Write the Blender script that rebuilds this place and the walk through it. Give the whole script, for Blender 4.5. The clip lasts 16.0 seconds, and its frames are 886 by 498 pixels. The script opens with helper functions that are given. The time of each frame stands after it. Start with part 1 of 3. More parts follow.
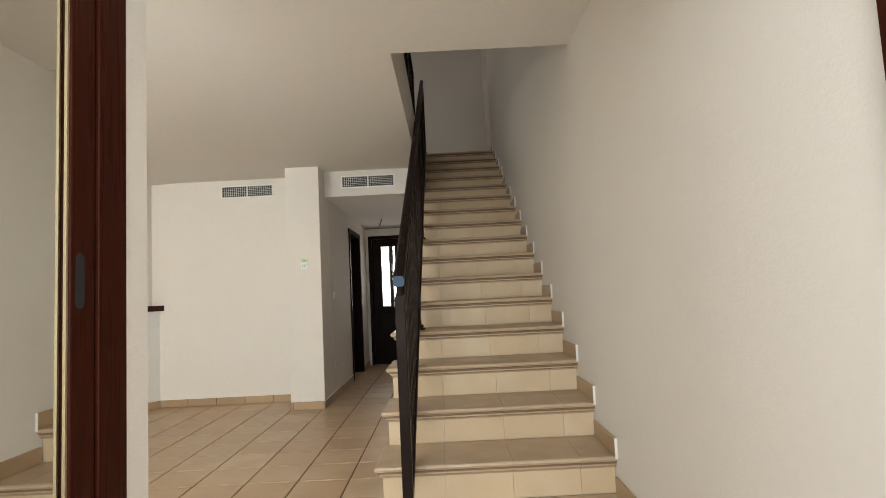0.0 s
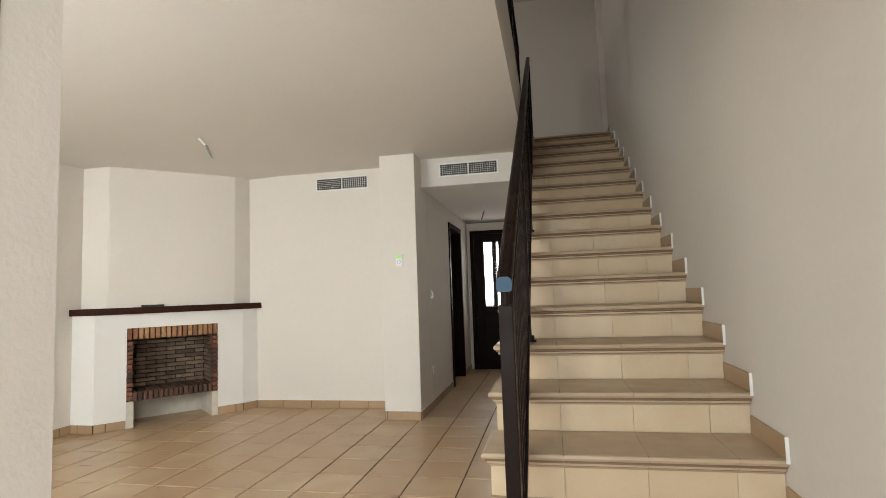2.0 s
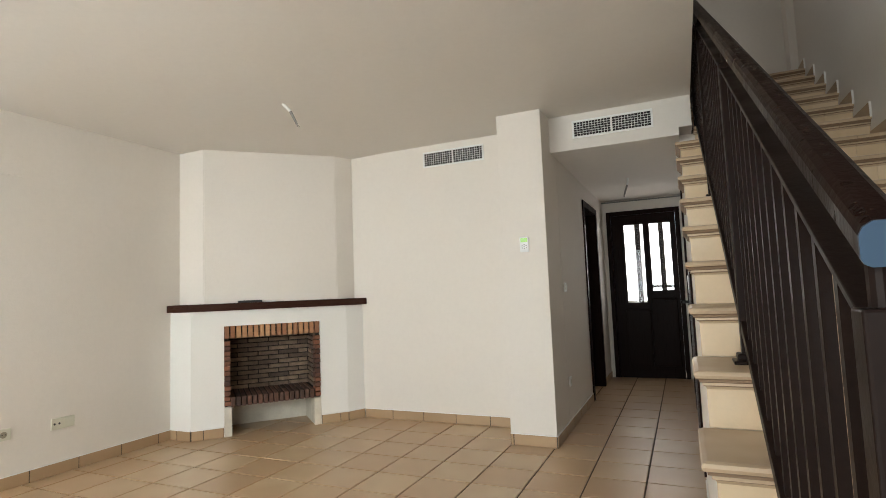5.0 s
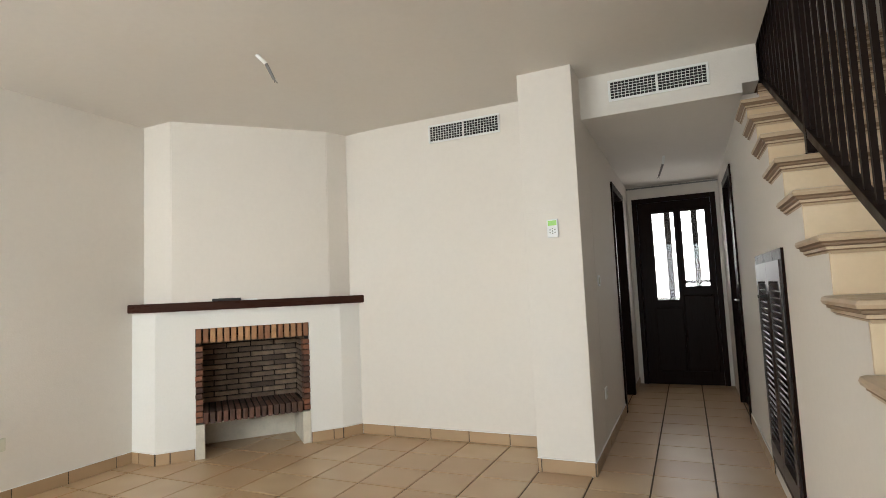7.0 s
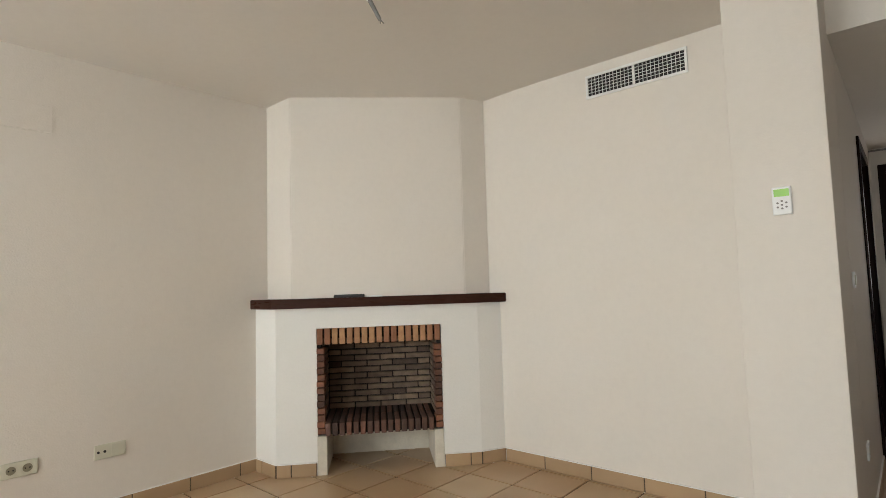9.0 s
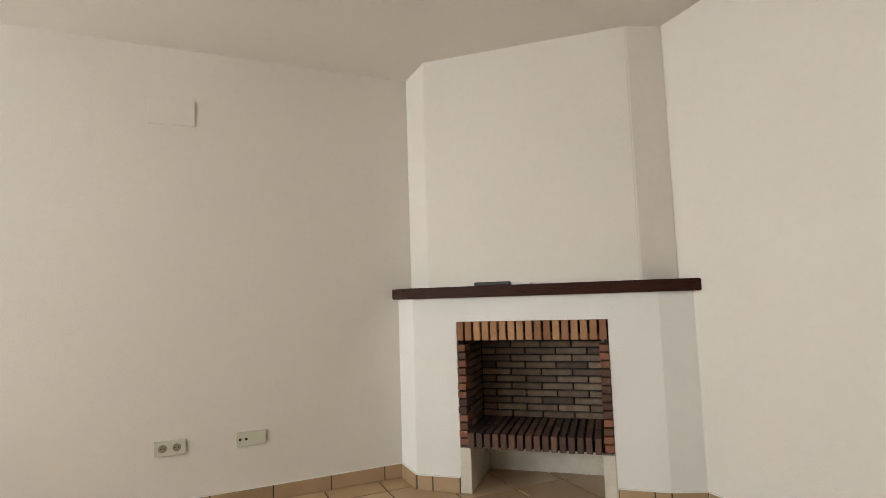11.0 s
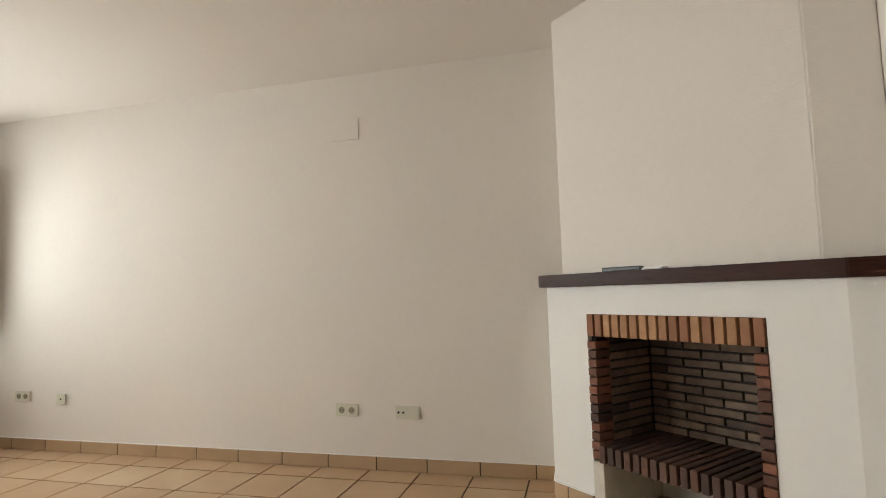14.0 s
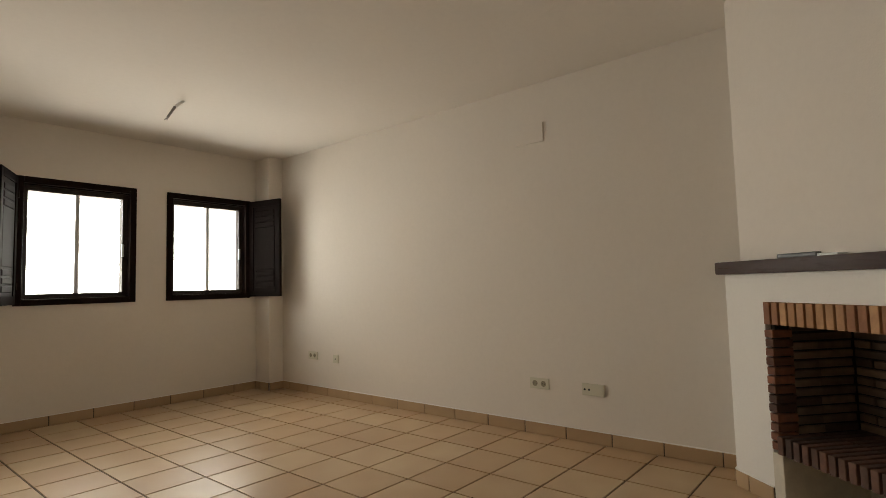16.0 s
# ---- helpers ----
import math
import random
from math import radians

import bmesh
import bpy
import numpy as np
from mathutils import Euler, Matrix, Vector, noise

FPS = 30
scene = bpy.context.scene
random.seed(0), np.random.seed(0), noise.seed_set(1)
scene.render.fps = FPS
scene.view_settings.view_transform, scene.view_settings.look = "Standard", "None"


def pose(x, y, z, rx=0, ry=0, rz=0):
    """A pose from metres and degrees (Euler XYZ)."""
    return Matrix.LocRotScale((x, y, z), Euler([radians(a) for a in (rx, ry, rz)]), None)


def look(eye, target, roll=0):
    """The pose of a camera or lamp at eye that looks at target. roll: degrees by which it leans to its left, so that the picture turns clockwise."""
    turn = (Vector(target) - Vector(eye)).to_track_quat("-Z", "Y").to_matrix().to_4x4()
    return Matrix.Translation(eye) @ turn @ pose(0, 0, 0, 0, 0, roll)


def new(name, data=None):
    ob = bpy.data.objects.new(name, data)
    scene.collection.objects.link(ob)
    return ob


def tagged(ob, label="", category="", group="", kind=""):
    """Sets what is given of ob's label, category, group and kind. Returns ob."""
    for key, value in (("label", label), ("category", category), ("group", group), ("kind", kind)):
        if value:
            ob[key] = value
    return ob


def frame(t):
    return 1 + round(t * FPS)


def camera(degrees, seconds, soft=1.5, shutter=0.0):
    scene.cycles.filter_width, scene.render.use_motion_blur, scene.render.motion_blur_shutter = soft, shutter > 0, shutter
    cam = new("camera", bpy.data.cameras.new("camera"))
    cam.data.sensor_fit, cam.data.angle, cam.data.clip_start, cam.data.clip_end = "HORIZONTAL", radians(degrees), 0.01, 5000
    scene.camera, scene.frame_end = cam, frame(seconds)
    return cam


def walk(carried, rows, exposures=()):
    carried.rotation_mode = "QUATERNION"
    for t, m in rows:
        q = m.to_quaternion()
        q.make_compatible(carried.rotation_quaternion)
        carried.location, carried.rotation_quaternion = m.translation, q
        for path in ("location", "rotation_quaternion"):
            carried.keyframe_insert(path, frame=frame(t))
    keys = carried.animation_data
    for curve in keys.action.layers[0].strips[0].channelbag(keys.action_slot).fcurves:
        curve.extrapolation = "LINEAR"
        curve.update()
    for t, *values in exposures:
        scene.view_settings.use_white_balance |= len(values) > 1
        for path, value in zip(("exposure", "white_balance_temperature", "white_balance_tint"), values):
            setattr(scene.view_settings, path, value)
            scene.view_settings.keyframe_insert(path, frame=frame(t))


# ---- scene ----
cam = camera(79.7, 16.0, soft=0.8)
PATH = [
    (0, (0.08, 0.006, 1.193), (0.078, 2.0, 1.35), -2.8),
    (0.5, (0.146, 0.196, 1.2), (0.103, 2.19, 1.354), -3.0),
    (1, (0.175, 0.37, 1.226), (0.011, 2.356, 1.386), -2.3),
    (1.5, (0.124, 0.504, 1.213), (-0.174, 2.475, 1.378), -2.1),
    (2, (0.015, 0.687, 1.227), (-0.373, 2.642, 1.389), -2.0),
    (2.5, (-0.049, 0.841, 1.22), (-0.492, 2.785, 1.38), -2.1),
    (3, (-0.108, 1.043, 1.196), (-0.695, 2.948, 1.362), -2.0),
    (3.5, (-0.134, 1.219, 1.183), (-0.887, 3.064, 1.354), -2.0),
    (4, (-0.192, 1.376, 1.228), (-1.012, 3.193, 1.388), -2.0),
    (6.5, (-0.561, 2.184, 1.179), (-1.371, 4.006, 1.339), -2.6),
    (7, (-0.674, 2.345, 1.176), (-1.499, 4.16, 1.338), -2.5),
    (7.5, (-0.765, 2.525, 1.194), (-1.659, 4.307, 1.356), -1.9),
    (8, (-0.89, 2.726, 1.198), (-1.924, 4.43, 1.365), -1.7),
    (8.5, (-0.951, 2.912, 1.231), (-2.158, 4.5, 1.376), -1.7),
    (9, (-1.046, 3.12, 1.234), (-2.364, 4.617, 1.377), -1.7),
    (9.2, (-1.069, 3.191, 1.238), (-2.426, 4.653, 1.379), -1.8),
    (11.5, (-1.339, 4.124, 1.117), (-3.25, 4.686, 1.297), -1.7),
    (12, (-1.407, 4.328, 1.128), (-3.379, 4.609, 1.304), -1.6),
    (12.5, (-1.423, 4.542, 1.121), (-3.416, 4.546, 1.293), -1.6),
    (13, (-1.442, 4.791, 1.124), (-3.43, 4.628, 1.277), -1.7),
    (13.5, (-1.434, 5.041, 1.129), (-3.406, 4.742, 1.28), -1.8),
    (14, (-1.315, 5.249, 1.101), (-3.246, 4.758, 1.267), -1.6),
    (14.5, (-1.283, 5.439, 1.126), (-3.141, 4.714, 1.273), -1.8),
    (15, (-1.247, 5.577, 1.105), (-3.025, 4.674, 1.252), -1.5),
    (15.5, (-1.184, 5.692, 1.102), (-2.837, 4.574, 1.24), -1.7),
    (16, (-1.091, 5.753, 1.096), (-2.624, 4.476, 1.234), -1.5),
]
walk(cam, [(t, look(eye, target, roll)) for t, eye, target, roll in PATH],
     exposures=[(0, 0.24, 6750, 12), (1, 0.22, 6700, 12), (2, 0.36, 6550, 12), (3, 0.34, 6500, 11), (7, 0.35, 6400, 11), (9.2, 0.12, 6600, 12), (12, 0.13, 6650, 13), (14, 0.05, 6750, 14), (14.5, -0.55, 7000, 14), (15, -0.52, 7200, 14), (16, -0.78, 7700, 16)])

# ---- light ----
world = bpy.data.worlds.new("sky")
scene.world = world
world.use_nodes = True
wn = world.node_tree
sky = wn.nodes.new("ShaderNodeTexSky")
sky.sky_type, sky.sun_disc = "NISHITA", False
sky.sun_elevation, sky.sun_rotation = radians(58), radians(-25)
wn.links.new(sky.outputs[0], wn.nodes["Background"].inputs[0])
wn.nodes["Background"].inputs[1].default_value = 0.15


def lamp(name, kind, m, energy, colour, **more):
    data = bpy.data.lights.new(name, kind)
    data.energy, data.color = energy, colour
    if "angle" in more:
        data.angle = more["angle"]
    if "spread" in more:
        data.spread = more["spread"]
    if "size" in more:
        data.shape, data.size, data.size_y = "RECTANGLE", more["size"][0], more["size"][1]
    ob = new(name, data)
    ob.matrix_world = m
    return ob


SUN_FROM = Vector((-math.sin(radians(25)) * math.cos(radians(58)), math.cos(radians(25)) * math.cos(radians(58)), math.sin(radians(58))))
lamp("sun", "SUN", look(SUN_FROM * 30, (0, 0, 0)), 4.0, (1.0, 0.95, 0.88), angle=radians(0.5))
# the sky's light in the terrace door and two windows; two unseen sources added
SKYLIGHT = (0.90, 0.98, 0.965)
lamp("door_daylight", "AREA", look((-0.2, -0.65, 1.45), (0.45, 3.0, 1.2)), 45.0, SKYLIGHT, size=(1.3, 2.0))
# room fill, through a terrace window that is itself added
lamp("added_window_fill", "AREA", look((-1.23, 1.23, 1.15), (-2.2, 5.0, 0.7)), 18.0, SKYLIGHT, size=(0.76, 2.0))
lamp("window_daylight", "AREA", look((-3.847, 0.06, 1.565), (-3.80, 3.0, 1.42)), 43.0, SKYLIGHT, size=(0.90, 1.2), spread=radians(136))
lamp("window_daylight", "AREA", look((-2.645, 0.06, 1.565), (-2.60, 3.0, 1.42)), 43.0, SKYLIGHT, size=(0.93, 1.2), spread=radians(136))
lamp("side_room_daylight", "AREA", look((-2.15, 9.2, 1.5), (-2.1, 6.0, 1.0)), 12.0, (1.0, 0.95, 0.87), size=(0.85, 0.95))
lamp("front_door_daylight", "AREA", look((-0.72, 9.32, 1.5), (-0.75, 7.0, 1.0)), 9.0, (0.98, 0.97, 0.93), size=(0.62, 1.05))
# added landing fill, as from a window out of view; no opening built
lamp("upper_fill_light", "AREA", look((-3.1, 5.2, 4.3), (0.8, 7.5, 3.6)), 23.0, (0.92, 0.97, 0.96), size=(1.0, 1.2))


# ---- materials ----
def material(name, colour, rough=0.6, metal=0.0, spread=0.0, grain=0.0, grain_size=60.0, bump=0.0, bump_size=80.0,
             blotch=0.0, blotch_size=2.0, blotch_detail=1.0, per_object=0.0, tint=None, coat=0.0, rough_spread=0.0, stretch=(1, 1, 1), spec=0.5):
    """Principled surface with a fine grain, wide stains, a bump and a shift from piece to piece."""
    m = bpy.data.materials.new(name)
    m.use_nodes = True
    n, l = m.node_tree.nodes, m.node_tree.links
    b = n["Principled BSDF"]
    b.inputs["Base Color"].default_value = (*colour, 1)
    b.inputs["Roughness"].default_value = rough
    b.inputs["Metallic"].default_value = metal
    b.inputs["Coat Weight"].default_value = coat
    b.inputs["Specular IOR Level"].default_value = spec
    geo = n.new("ShaderNodeNewGeometry")
    place = n.new("ShaderNodeMapping")
    place.inputs["Scale"].default_value = stretch
    l.new(geo.outputs["Position"], place.inputs["Vector"])
    last = None

    def noise_at(size, detail=1.0):
        t = n.new("ShaderNodeTexNoise")
        t.inputs["Scale"].default_value, t.inputs["Detail"].default_value = size, detail
        l.new(place.outputs[0], t.inputs["Vector"])
        return t.outputs["Fac"]

    def blend(factor, a, c):
        mix = n.new("ShaderNodeMix")
        mix.data_type = "RGBA"
        l.new(factor, mix.inputs["Factor"])
        if a is None:
            mix.inputs["A"].default_value = (*colour, 1)
        else:
            l.new(a, mix.inputs["A"])
        mix.inputs["B"].default_value = (*c, 1)
        return mix.outputs["Result"]

    def ranged(value, lo, hi, top):
        r = n.new("ShaderNodeMapRange")
        l.new(value, r.inputs["Value"])
        r.inputs["From Min"].default_value, r.inputs["From Max"].default_value = lo, hi
        r.inputs["To Min"].default_value, r.inputs["To Max"].default_value = 0.0, top
        return r.outputs[0]

    dark = tuple(c * 0.55 for c in colour)
    if per_object:
        info = n.new("ShaderNodeObjectInfo")
        last = blend(ranged(info.outputs["Random"], 0, 1, per_object), last, tint or dark)
    if spread:
        last = blend(ranged(geo.outputs["Random Per Island"], 0, 1, spread), last, tint or dark)
    if blotch:
        last = blend(ranged(noise_at(blotch_size, blotch_detail), 0.35, 0.7, blotch), last, tint or dark)
    if grain:
        last = blend(ranged(noise_at(grain_size, 6), 0.4, 0.75, grain), last, dark)
    if last is not None:
        l.new(last, b.inputs["Base Color"])
    if rough_spread:
        r = n.new("ShaderNodeMapRange")
        l.new(noise_at(9.0), r.inputs["Value"])
        r.inputs["From Min"].default_value, r.inputs["From Max"].default_value = 0.3, 0.7
        r.inputs["To Min"].default_value, r.inputs["To Max"].default_value = rough - rough_spread, rough + rough_spread
        l.new(r.outputs[0], b.inputs["Roughness"])
    if bump:
        bn = n.new("ShaderNodeBump")
        bn.inputs["Strength"].default_value, bn.inputs["Distance"].default_value = bump, 0.004
        l.new(noise_at(bump_size, 5), bn.inputs["Height"])
        l.new(bn.outputs[0], b.inputs["Normal"])
    return m


WALL = material("wall_paint", (0.76, 0.705, 0.642), 0.85, grain=0.05, grain_size=30, blotch=0.05, blotch_size=1.3, bump=0.25, bump_size=110, tint=(0.67, 0.60, 0.515))
CEILING = material("ceiling_paint", (0.725, 0.677, 0.62), 0.9, grain=0.05, grain_size=25, blotch=0.06, blotch_size=1.0, bump=0.25, bump_size=90, tint=(0.60, 0.53, 0.46))
WHITE_PLASTER = material("white_plaster", (0.83, 0.81, 0.77), 0.85, grain=0.04, blotch=0.05, bump=0.25, bump_size=100)
TILE = material("beige_floor_tile", (0.54, 0.40, 0.25), 0.35, per_object=0.75, tint=(0.43, 0.265, 0.145), blotch=0.5, blotch_size=4.5, blotch_detail=0.0, spec=0.5)
SKIRT = material("beige_skirting_tile", (0.46, 0.31, 0.18), 0.4, per_object=0.45, tint=(0.34, 0.22, 0.125), blotch=0.25, blotch_size=6)
GROUT = material("brown_grout", (0.10, 0.07, 0.045), 0.95, grain=0.3, bump=0.4)
STONE = material("cream_stair_tile", (0.71, 0.565, 0.39), 0.45, per_object=0.5, tint=(0.60, 0.43, 0.25), blotch=0.45, blotch_size=6, grain=0.08, bump=0.1, rough_spread=0.08)
TREAD = material("sandstone_tread", (0.54, 0.405, 0.275), 0.42, per_object=0.35, tint=(0.43, 0.31, 0.195), blotch=0.4, blotch_size=8, rough_spread=0.1)
GROOVE = material("shaded_dirty_nosing_groove", (0.27, 0.175, 0.105), 0.7, per_object=0.5, tint=(0.20, 0.12, 0.07), blotch=0.3, blotch_size=8)
WOOD = material("dark_stained_wood", (0.014, 0.006, 0.0045), 0.32, grain=0.5, grain_size=14, bump=0.15, bump_size=20, stretch=(6, 6, 0.5), rough_spread=0.06, spec=0.04)
SHUTTER = material("dark_shutter_paint", (0.010, 0.0055, 0.0045), 0.62, grain=0.4, grain_size=16, bump=0.1, bump_size=20, stretch=(6, 6, 0.5), spec=0.03)
RED_WOOD = material("mahogany_varnish", (0.040, 0.0085, 0.004), 0.3, grain=0.6, grain_size=12, bump=0.1, bump_size=18, stretch=(8, 8, 0.4), rough_spread=0.06, spec=0.04)
MANTEL = material("dark_mantel_wood", (0.05, 0.02, 0.014), 0.33, grain=0.5, grain_size=10, bump=0.2, bump_size=15, stretch=(1, 1, 7), rough_spread=0.08, spec=0.07)
IRON = material("brown_painted_iron", (0.018, 0.011, 0.009), 0.36, grain=0.3, bump=0.1, rough_spread=0.08, spec=0.07)
CAP = material("grey_plastic_cap", (0.035, 0.070, 0.118), 0.45, spec=0.2)
BRICK = material("fire_brick", (0.30, 0.115, 0.06), 0.8, per_object=1.0, tint=(0.065, 0.032, 0.024), blotch=0.4, blotch_size=25, grain=0.3, grain_size=90, bump=0.5, bump_size=70)
BRICK_LIGHT = material("tan_fire_brick", (0.50, 0.28, 0.14), 0.8, per_object=1.0, tint=(0.24, 0.095, 0.05), blotch=0.35, blotch_size=25, grain=0.25, grain_size=90, bump=0.5, bump_size=70)
BRICK_HEARTH = material("sooty_fire_brick", (0.19, 0.085, 0.055), 0.8, per_object=1.0, tint=(0.055, 0.034, 0.028), blotch=0.5, blotch_size=25, grain=0.3, grain_size=90, bump=0.5, bump_size=70)
BRICK_BACK = material("brown_fire_brick", (0.30, 0.205, 0.135), 0.8, per_object=0.9, tint=(0.06, 0.038, 0.03), blotch=0.4, blotch_size=20, grain=0.3, grain_size=90, bump=0.5, bump_size=70)
MORTAR = material("dark_mortar", (0.035, 0.025, 0.02), 0.95, grain=0.4, bump=0.5)
CONCRETE = material("pale_hearth_leg", (0.70, 0.64, 0.54), 0.85, blotch=0.25, blotch_size=12, grain=0.15, bump=0.4)
WELL = material("shaded_ivory_plastic", (0.26, 0.235, 0.165), 0.5)
PLASTIC = material("ivory_plastic", (0.62, 0.60, 0.49), 0.35)
WHITE = material("white_enamel", (0.80, 0.80, 0.78), 0.35)
# black fittings, and shade in holes and behind slats put in as black
BLACK = material("black_fitting_and_shade", (0.012, 0.012, 0.012), 0.6)
DARK_GREY = material("dark_plastic", (0.03, 0.03, 0.032), 0.4)
LCD = material("green_display", (0.30, 0.62, 0.10), 0.3)
GAP_LIGHT = material("brass_coloured_gap_light", (0.34, 0.26, 0.15), 0.4, metal=0.4)
METAL = material("dull_metal", (0.5, 0.48, 0.45), 0.35, metal=1.0)
CABLE = material("grey_cable", (0.20, 0.19, 0.18), 0.5)
ALU = material("bronze_aluminium", (0.035, 0.026, 0.022), 0.4, spec=0.15)
LOUVRE = material("dark_louvre_paint", (0.028, 0.015, 0.011), 0.3, spec=0.55)
SILVER = material("pale_aluminium", (0.55, 0.56, 0.58), 0.35, metal=0.6)
COATED = material("reflective_glass", (0.80, 0.80, 0.77), 0.015, metal=1.0)
LEAF = material("leaf_green", (0.07, 0.12, 0.035), 0.6, spread=0.6, grain=0.2)
BARK = material("tree_bark", (0.14, 0.10, 0.07), 0.9, grain=0.5, bump=0.8, bump_size=20)
EARTH = material("pale_ground", (0.42, 0.36, 0.28), 0.95, blotch=0.4, blotch_size=0.6, grain=0.3, bump=0.4)
FACADE = material("white_render", (0.78, 0.75, 0.69), 0.9, grain=0.05, blotch=0.06, bump=0.3)


def glass():
    m = bpy.data.materials.new("window_glass")
    m.use_nodes = True
    b = m.node_tree.nodes["Principled BSDF"]
    b.inputs["Roughness"].default_value, b.inputs["Transmission Weight"].default_value, b.inputs["IOR"].default_value = 0.0, 1.0, 1.45
    return m


GLASS = glass()


# ---- building blocks ----
def box(bm, x0, x1, y0, y1, z0, z1, bevel=0.0):
    m = Matrix.LocRotScale(((x0 + x1) / 2, (y0 + y1) / 2, (z0 + z1) / 2), None, (abs(x1 - x0), abs(y1 - y0), abs(z1 - z0)))
    made = bmesh.ops.create_cube(bm, size=1, matrix=m)
    if bevel:
        edges = list({e for v in made["verts"] for e in v.link_edges})
        bmesh.ops.bevel(bm, geom=edges, offset=bevel, segments=2, profile=0.5, affect="EDGES")
    return made["verts"]


def boxes(*rows, bevel=0.0):
    bm = bmesh.new()
    for r in rows:
        box(bm, *r, bevel=bevel)
    return bm


def prism(bm, outline, z0, z1):
    """An upright block over an outline of (x, y), counter-clockwise."""
    low = [bm.verts.new((x, y, z0)) for x, y in outline]
    top = [bm.verts.new((x, y, z1)) for x, y in outline]
    k = len(outline)
    bm.faces.new(low[::-1])
    bm.faces.new(top)
    for i in range(k):
        bm.faces.new((low[i], low[(i + 1) % k], top[(i + 1) % k], top[i]))
    return bm


def bar(bm, a, b, w, h, bevel=0.0):
    """A straight bar of section w x h from a to b."""
    a, b = Vector(a), Vector(b)
    d = b - a
    q = d.to_track_quat("Y", "Z").to_matrix().to_4x4()
    m = Matrix.Translation((a + b) / 2) @ q @ Matrix.Diagonal((w, d.length, h, 1))
    made = bmesh.ops.create_cube(bm, size=1, matrix=m)
    if bevel:
        edges = list({e for v in made["verts"] for e in v.link_edges})
        bmesh.ops.bevel(bm, geom=edges, offset=bevel, segments=2, profile=0.5, affect="EDGES")
    return bm


def rod(bm, a, b, r, r2=None, seg=12):
    a, b = Vector(a), Vector(b)
    d = b - a
    m = Matrix.Translation((a + b) / 2) @ d.to_track_quat("Z", "Y").to_matrix().to_4x4()
    bmesh.ops.create_cone(bm, cap_ends=True, segments=seg, radius1=r, radius2=r if r2 is None else r2, depth=d.length, matrix=m)
    return bm


def finish(name, bm, mat):
    bmesh.ops.recalc_face_normals(bm, faces=bm.faces)
    me = bpy.data.meshes.new(name)
    bm.to_mesh(me)
    bm.free()
    me.materials.append(mat)
    return me


def part(name, bm, mat, parent, label=""):
    ob = new(name, finish(name, bm, mat))
    ob.parent = parent
    return tagged(ob, label)


def structure(name, bm, mat, label, category):
    return tagged(new(name, finish(name, bm, mat)), label, category, "", "structure")


def thing(name, label, category, group="", at=(0, 0, 0)):
    ob = new(name)
    ob.empty_display_size = 0.1
    ob.location = at
    return tagged(ob, label, category, group)


def piece(name, mesh, m, parent):
    ob = new(name, mesh)
    ob.parent = parent
    ob.matrix_basis = m
    return ob


# ---- plan ----
WEST, EAST, NORTH, SOUTH = -4.555, 0.867, 6.285, 0.22
TOP, UPPER = 2.595, 3.191
FRONT, HALL_W, HALL_E, HALL_TOP = 9.12, -1.266, -0.27, 2.338
ENTRY, RETURN = 1.29, -1.75
JAMB = -0.640
HOLE_X, HOLE_Y = -0.175, 3.02
RISE, GO, FIRST = 0.1884, 0.3283, 2.315
STEPS = 17
nose_y = lambda k: FIRST + GO * (k - 1)
nose_z = lambda k: RISE * k - 0.0155 if k else 0.0     # the first riser is a little lower

# ---- walls, ceilings ----
structure("wall_west", boxes((WEST - 0.2, WEST, SOUTH - 0.2, NORTH + 0.2, -0.1, TOP)), WALL, "cream painted plaster wall with sockets", "wall")
structure("wall_north", boxes((WEST, HALL_W, NORTH, NORTH + 0.2, -0.1, TOP + 0.06)), WALL, "cream painted plaster wall with an air grille", "wall")
structure("pillar_north", boxes((-1.632, HALL_W, 5.79, NORTH - 0.002, -0.1, TOP + 0.06), bevel=0.004), WALL, "cream plastered pillar beside the hall", "pillar")
structure("pillar_south", boxes((WEST, -4.38, SOUTH, 0.49, -0.1, TOP), bevel=0.004), WALL, "narrow cream plastered pillar in the corner", "pillar")
WX = ((-4.30, -3.395), (-3.11, -2.18))
WZ = (1.018, 2.112)
structure("wall_south", boxes(
    (WEST, RETURN, SOUTH - 0.2, SOUTH, -0.1, WZ[0]), (WEST, RETURN, SOUTH - 0.2, SOUTH, WZ[1], TOP),
    (WEST, WX[0][0], SOUTH - 0.2, SOUTH, *WZ), (WX[0][1], WX[1][0], SOUTH - 0.2, SOUTH, *WZ), (WX[1][1], RETURN, SOUTH - 0.2, SOUTH, *WZ)),
    WALL, "cream painted plaster wall with two windows", "wall")
structure("wall_return", boxes((RETURN, RETURN + 0.12, SOUTH - 0.2, ENTRY - 0.16, -0.1, TOP)), WALL, "cream painted plaster wall by the terrace", "wall")
# opening of the added, unseen terrace window that lets the fill in
TW = (-1.66, -0.80)
structure("wall_entry", boxes((RETURN, TW[0], ENTRY - 0.16, ENTRY, -0.1, TOP), (TW[1], JAMB, ENTRY - 0.16, ENTRY, -0.1, TOP), (*TW, ENTRY - 0.16, ENTRY, 2.2, TOP), (JAMB, EAST, ENTRY - 0.16, ENTRY, 2.2, TOP)), WALL, "cream plaster wall around the terrace door", "wall")
structure("wall_east", boxes((EAST, EAST + 0.2, -1.2, FRONT + 0.2, -0.1, 5.6)), WALL, "tall cream plaster wall along the stairs", "wall")
DW = (7.58, 8.42)
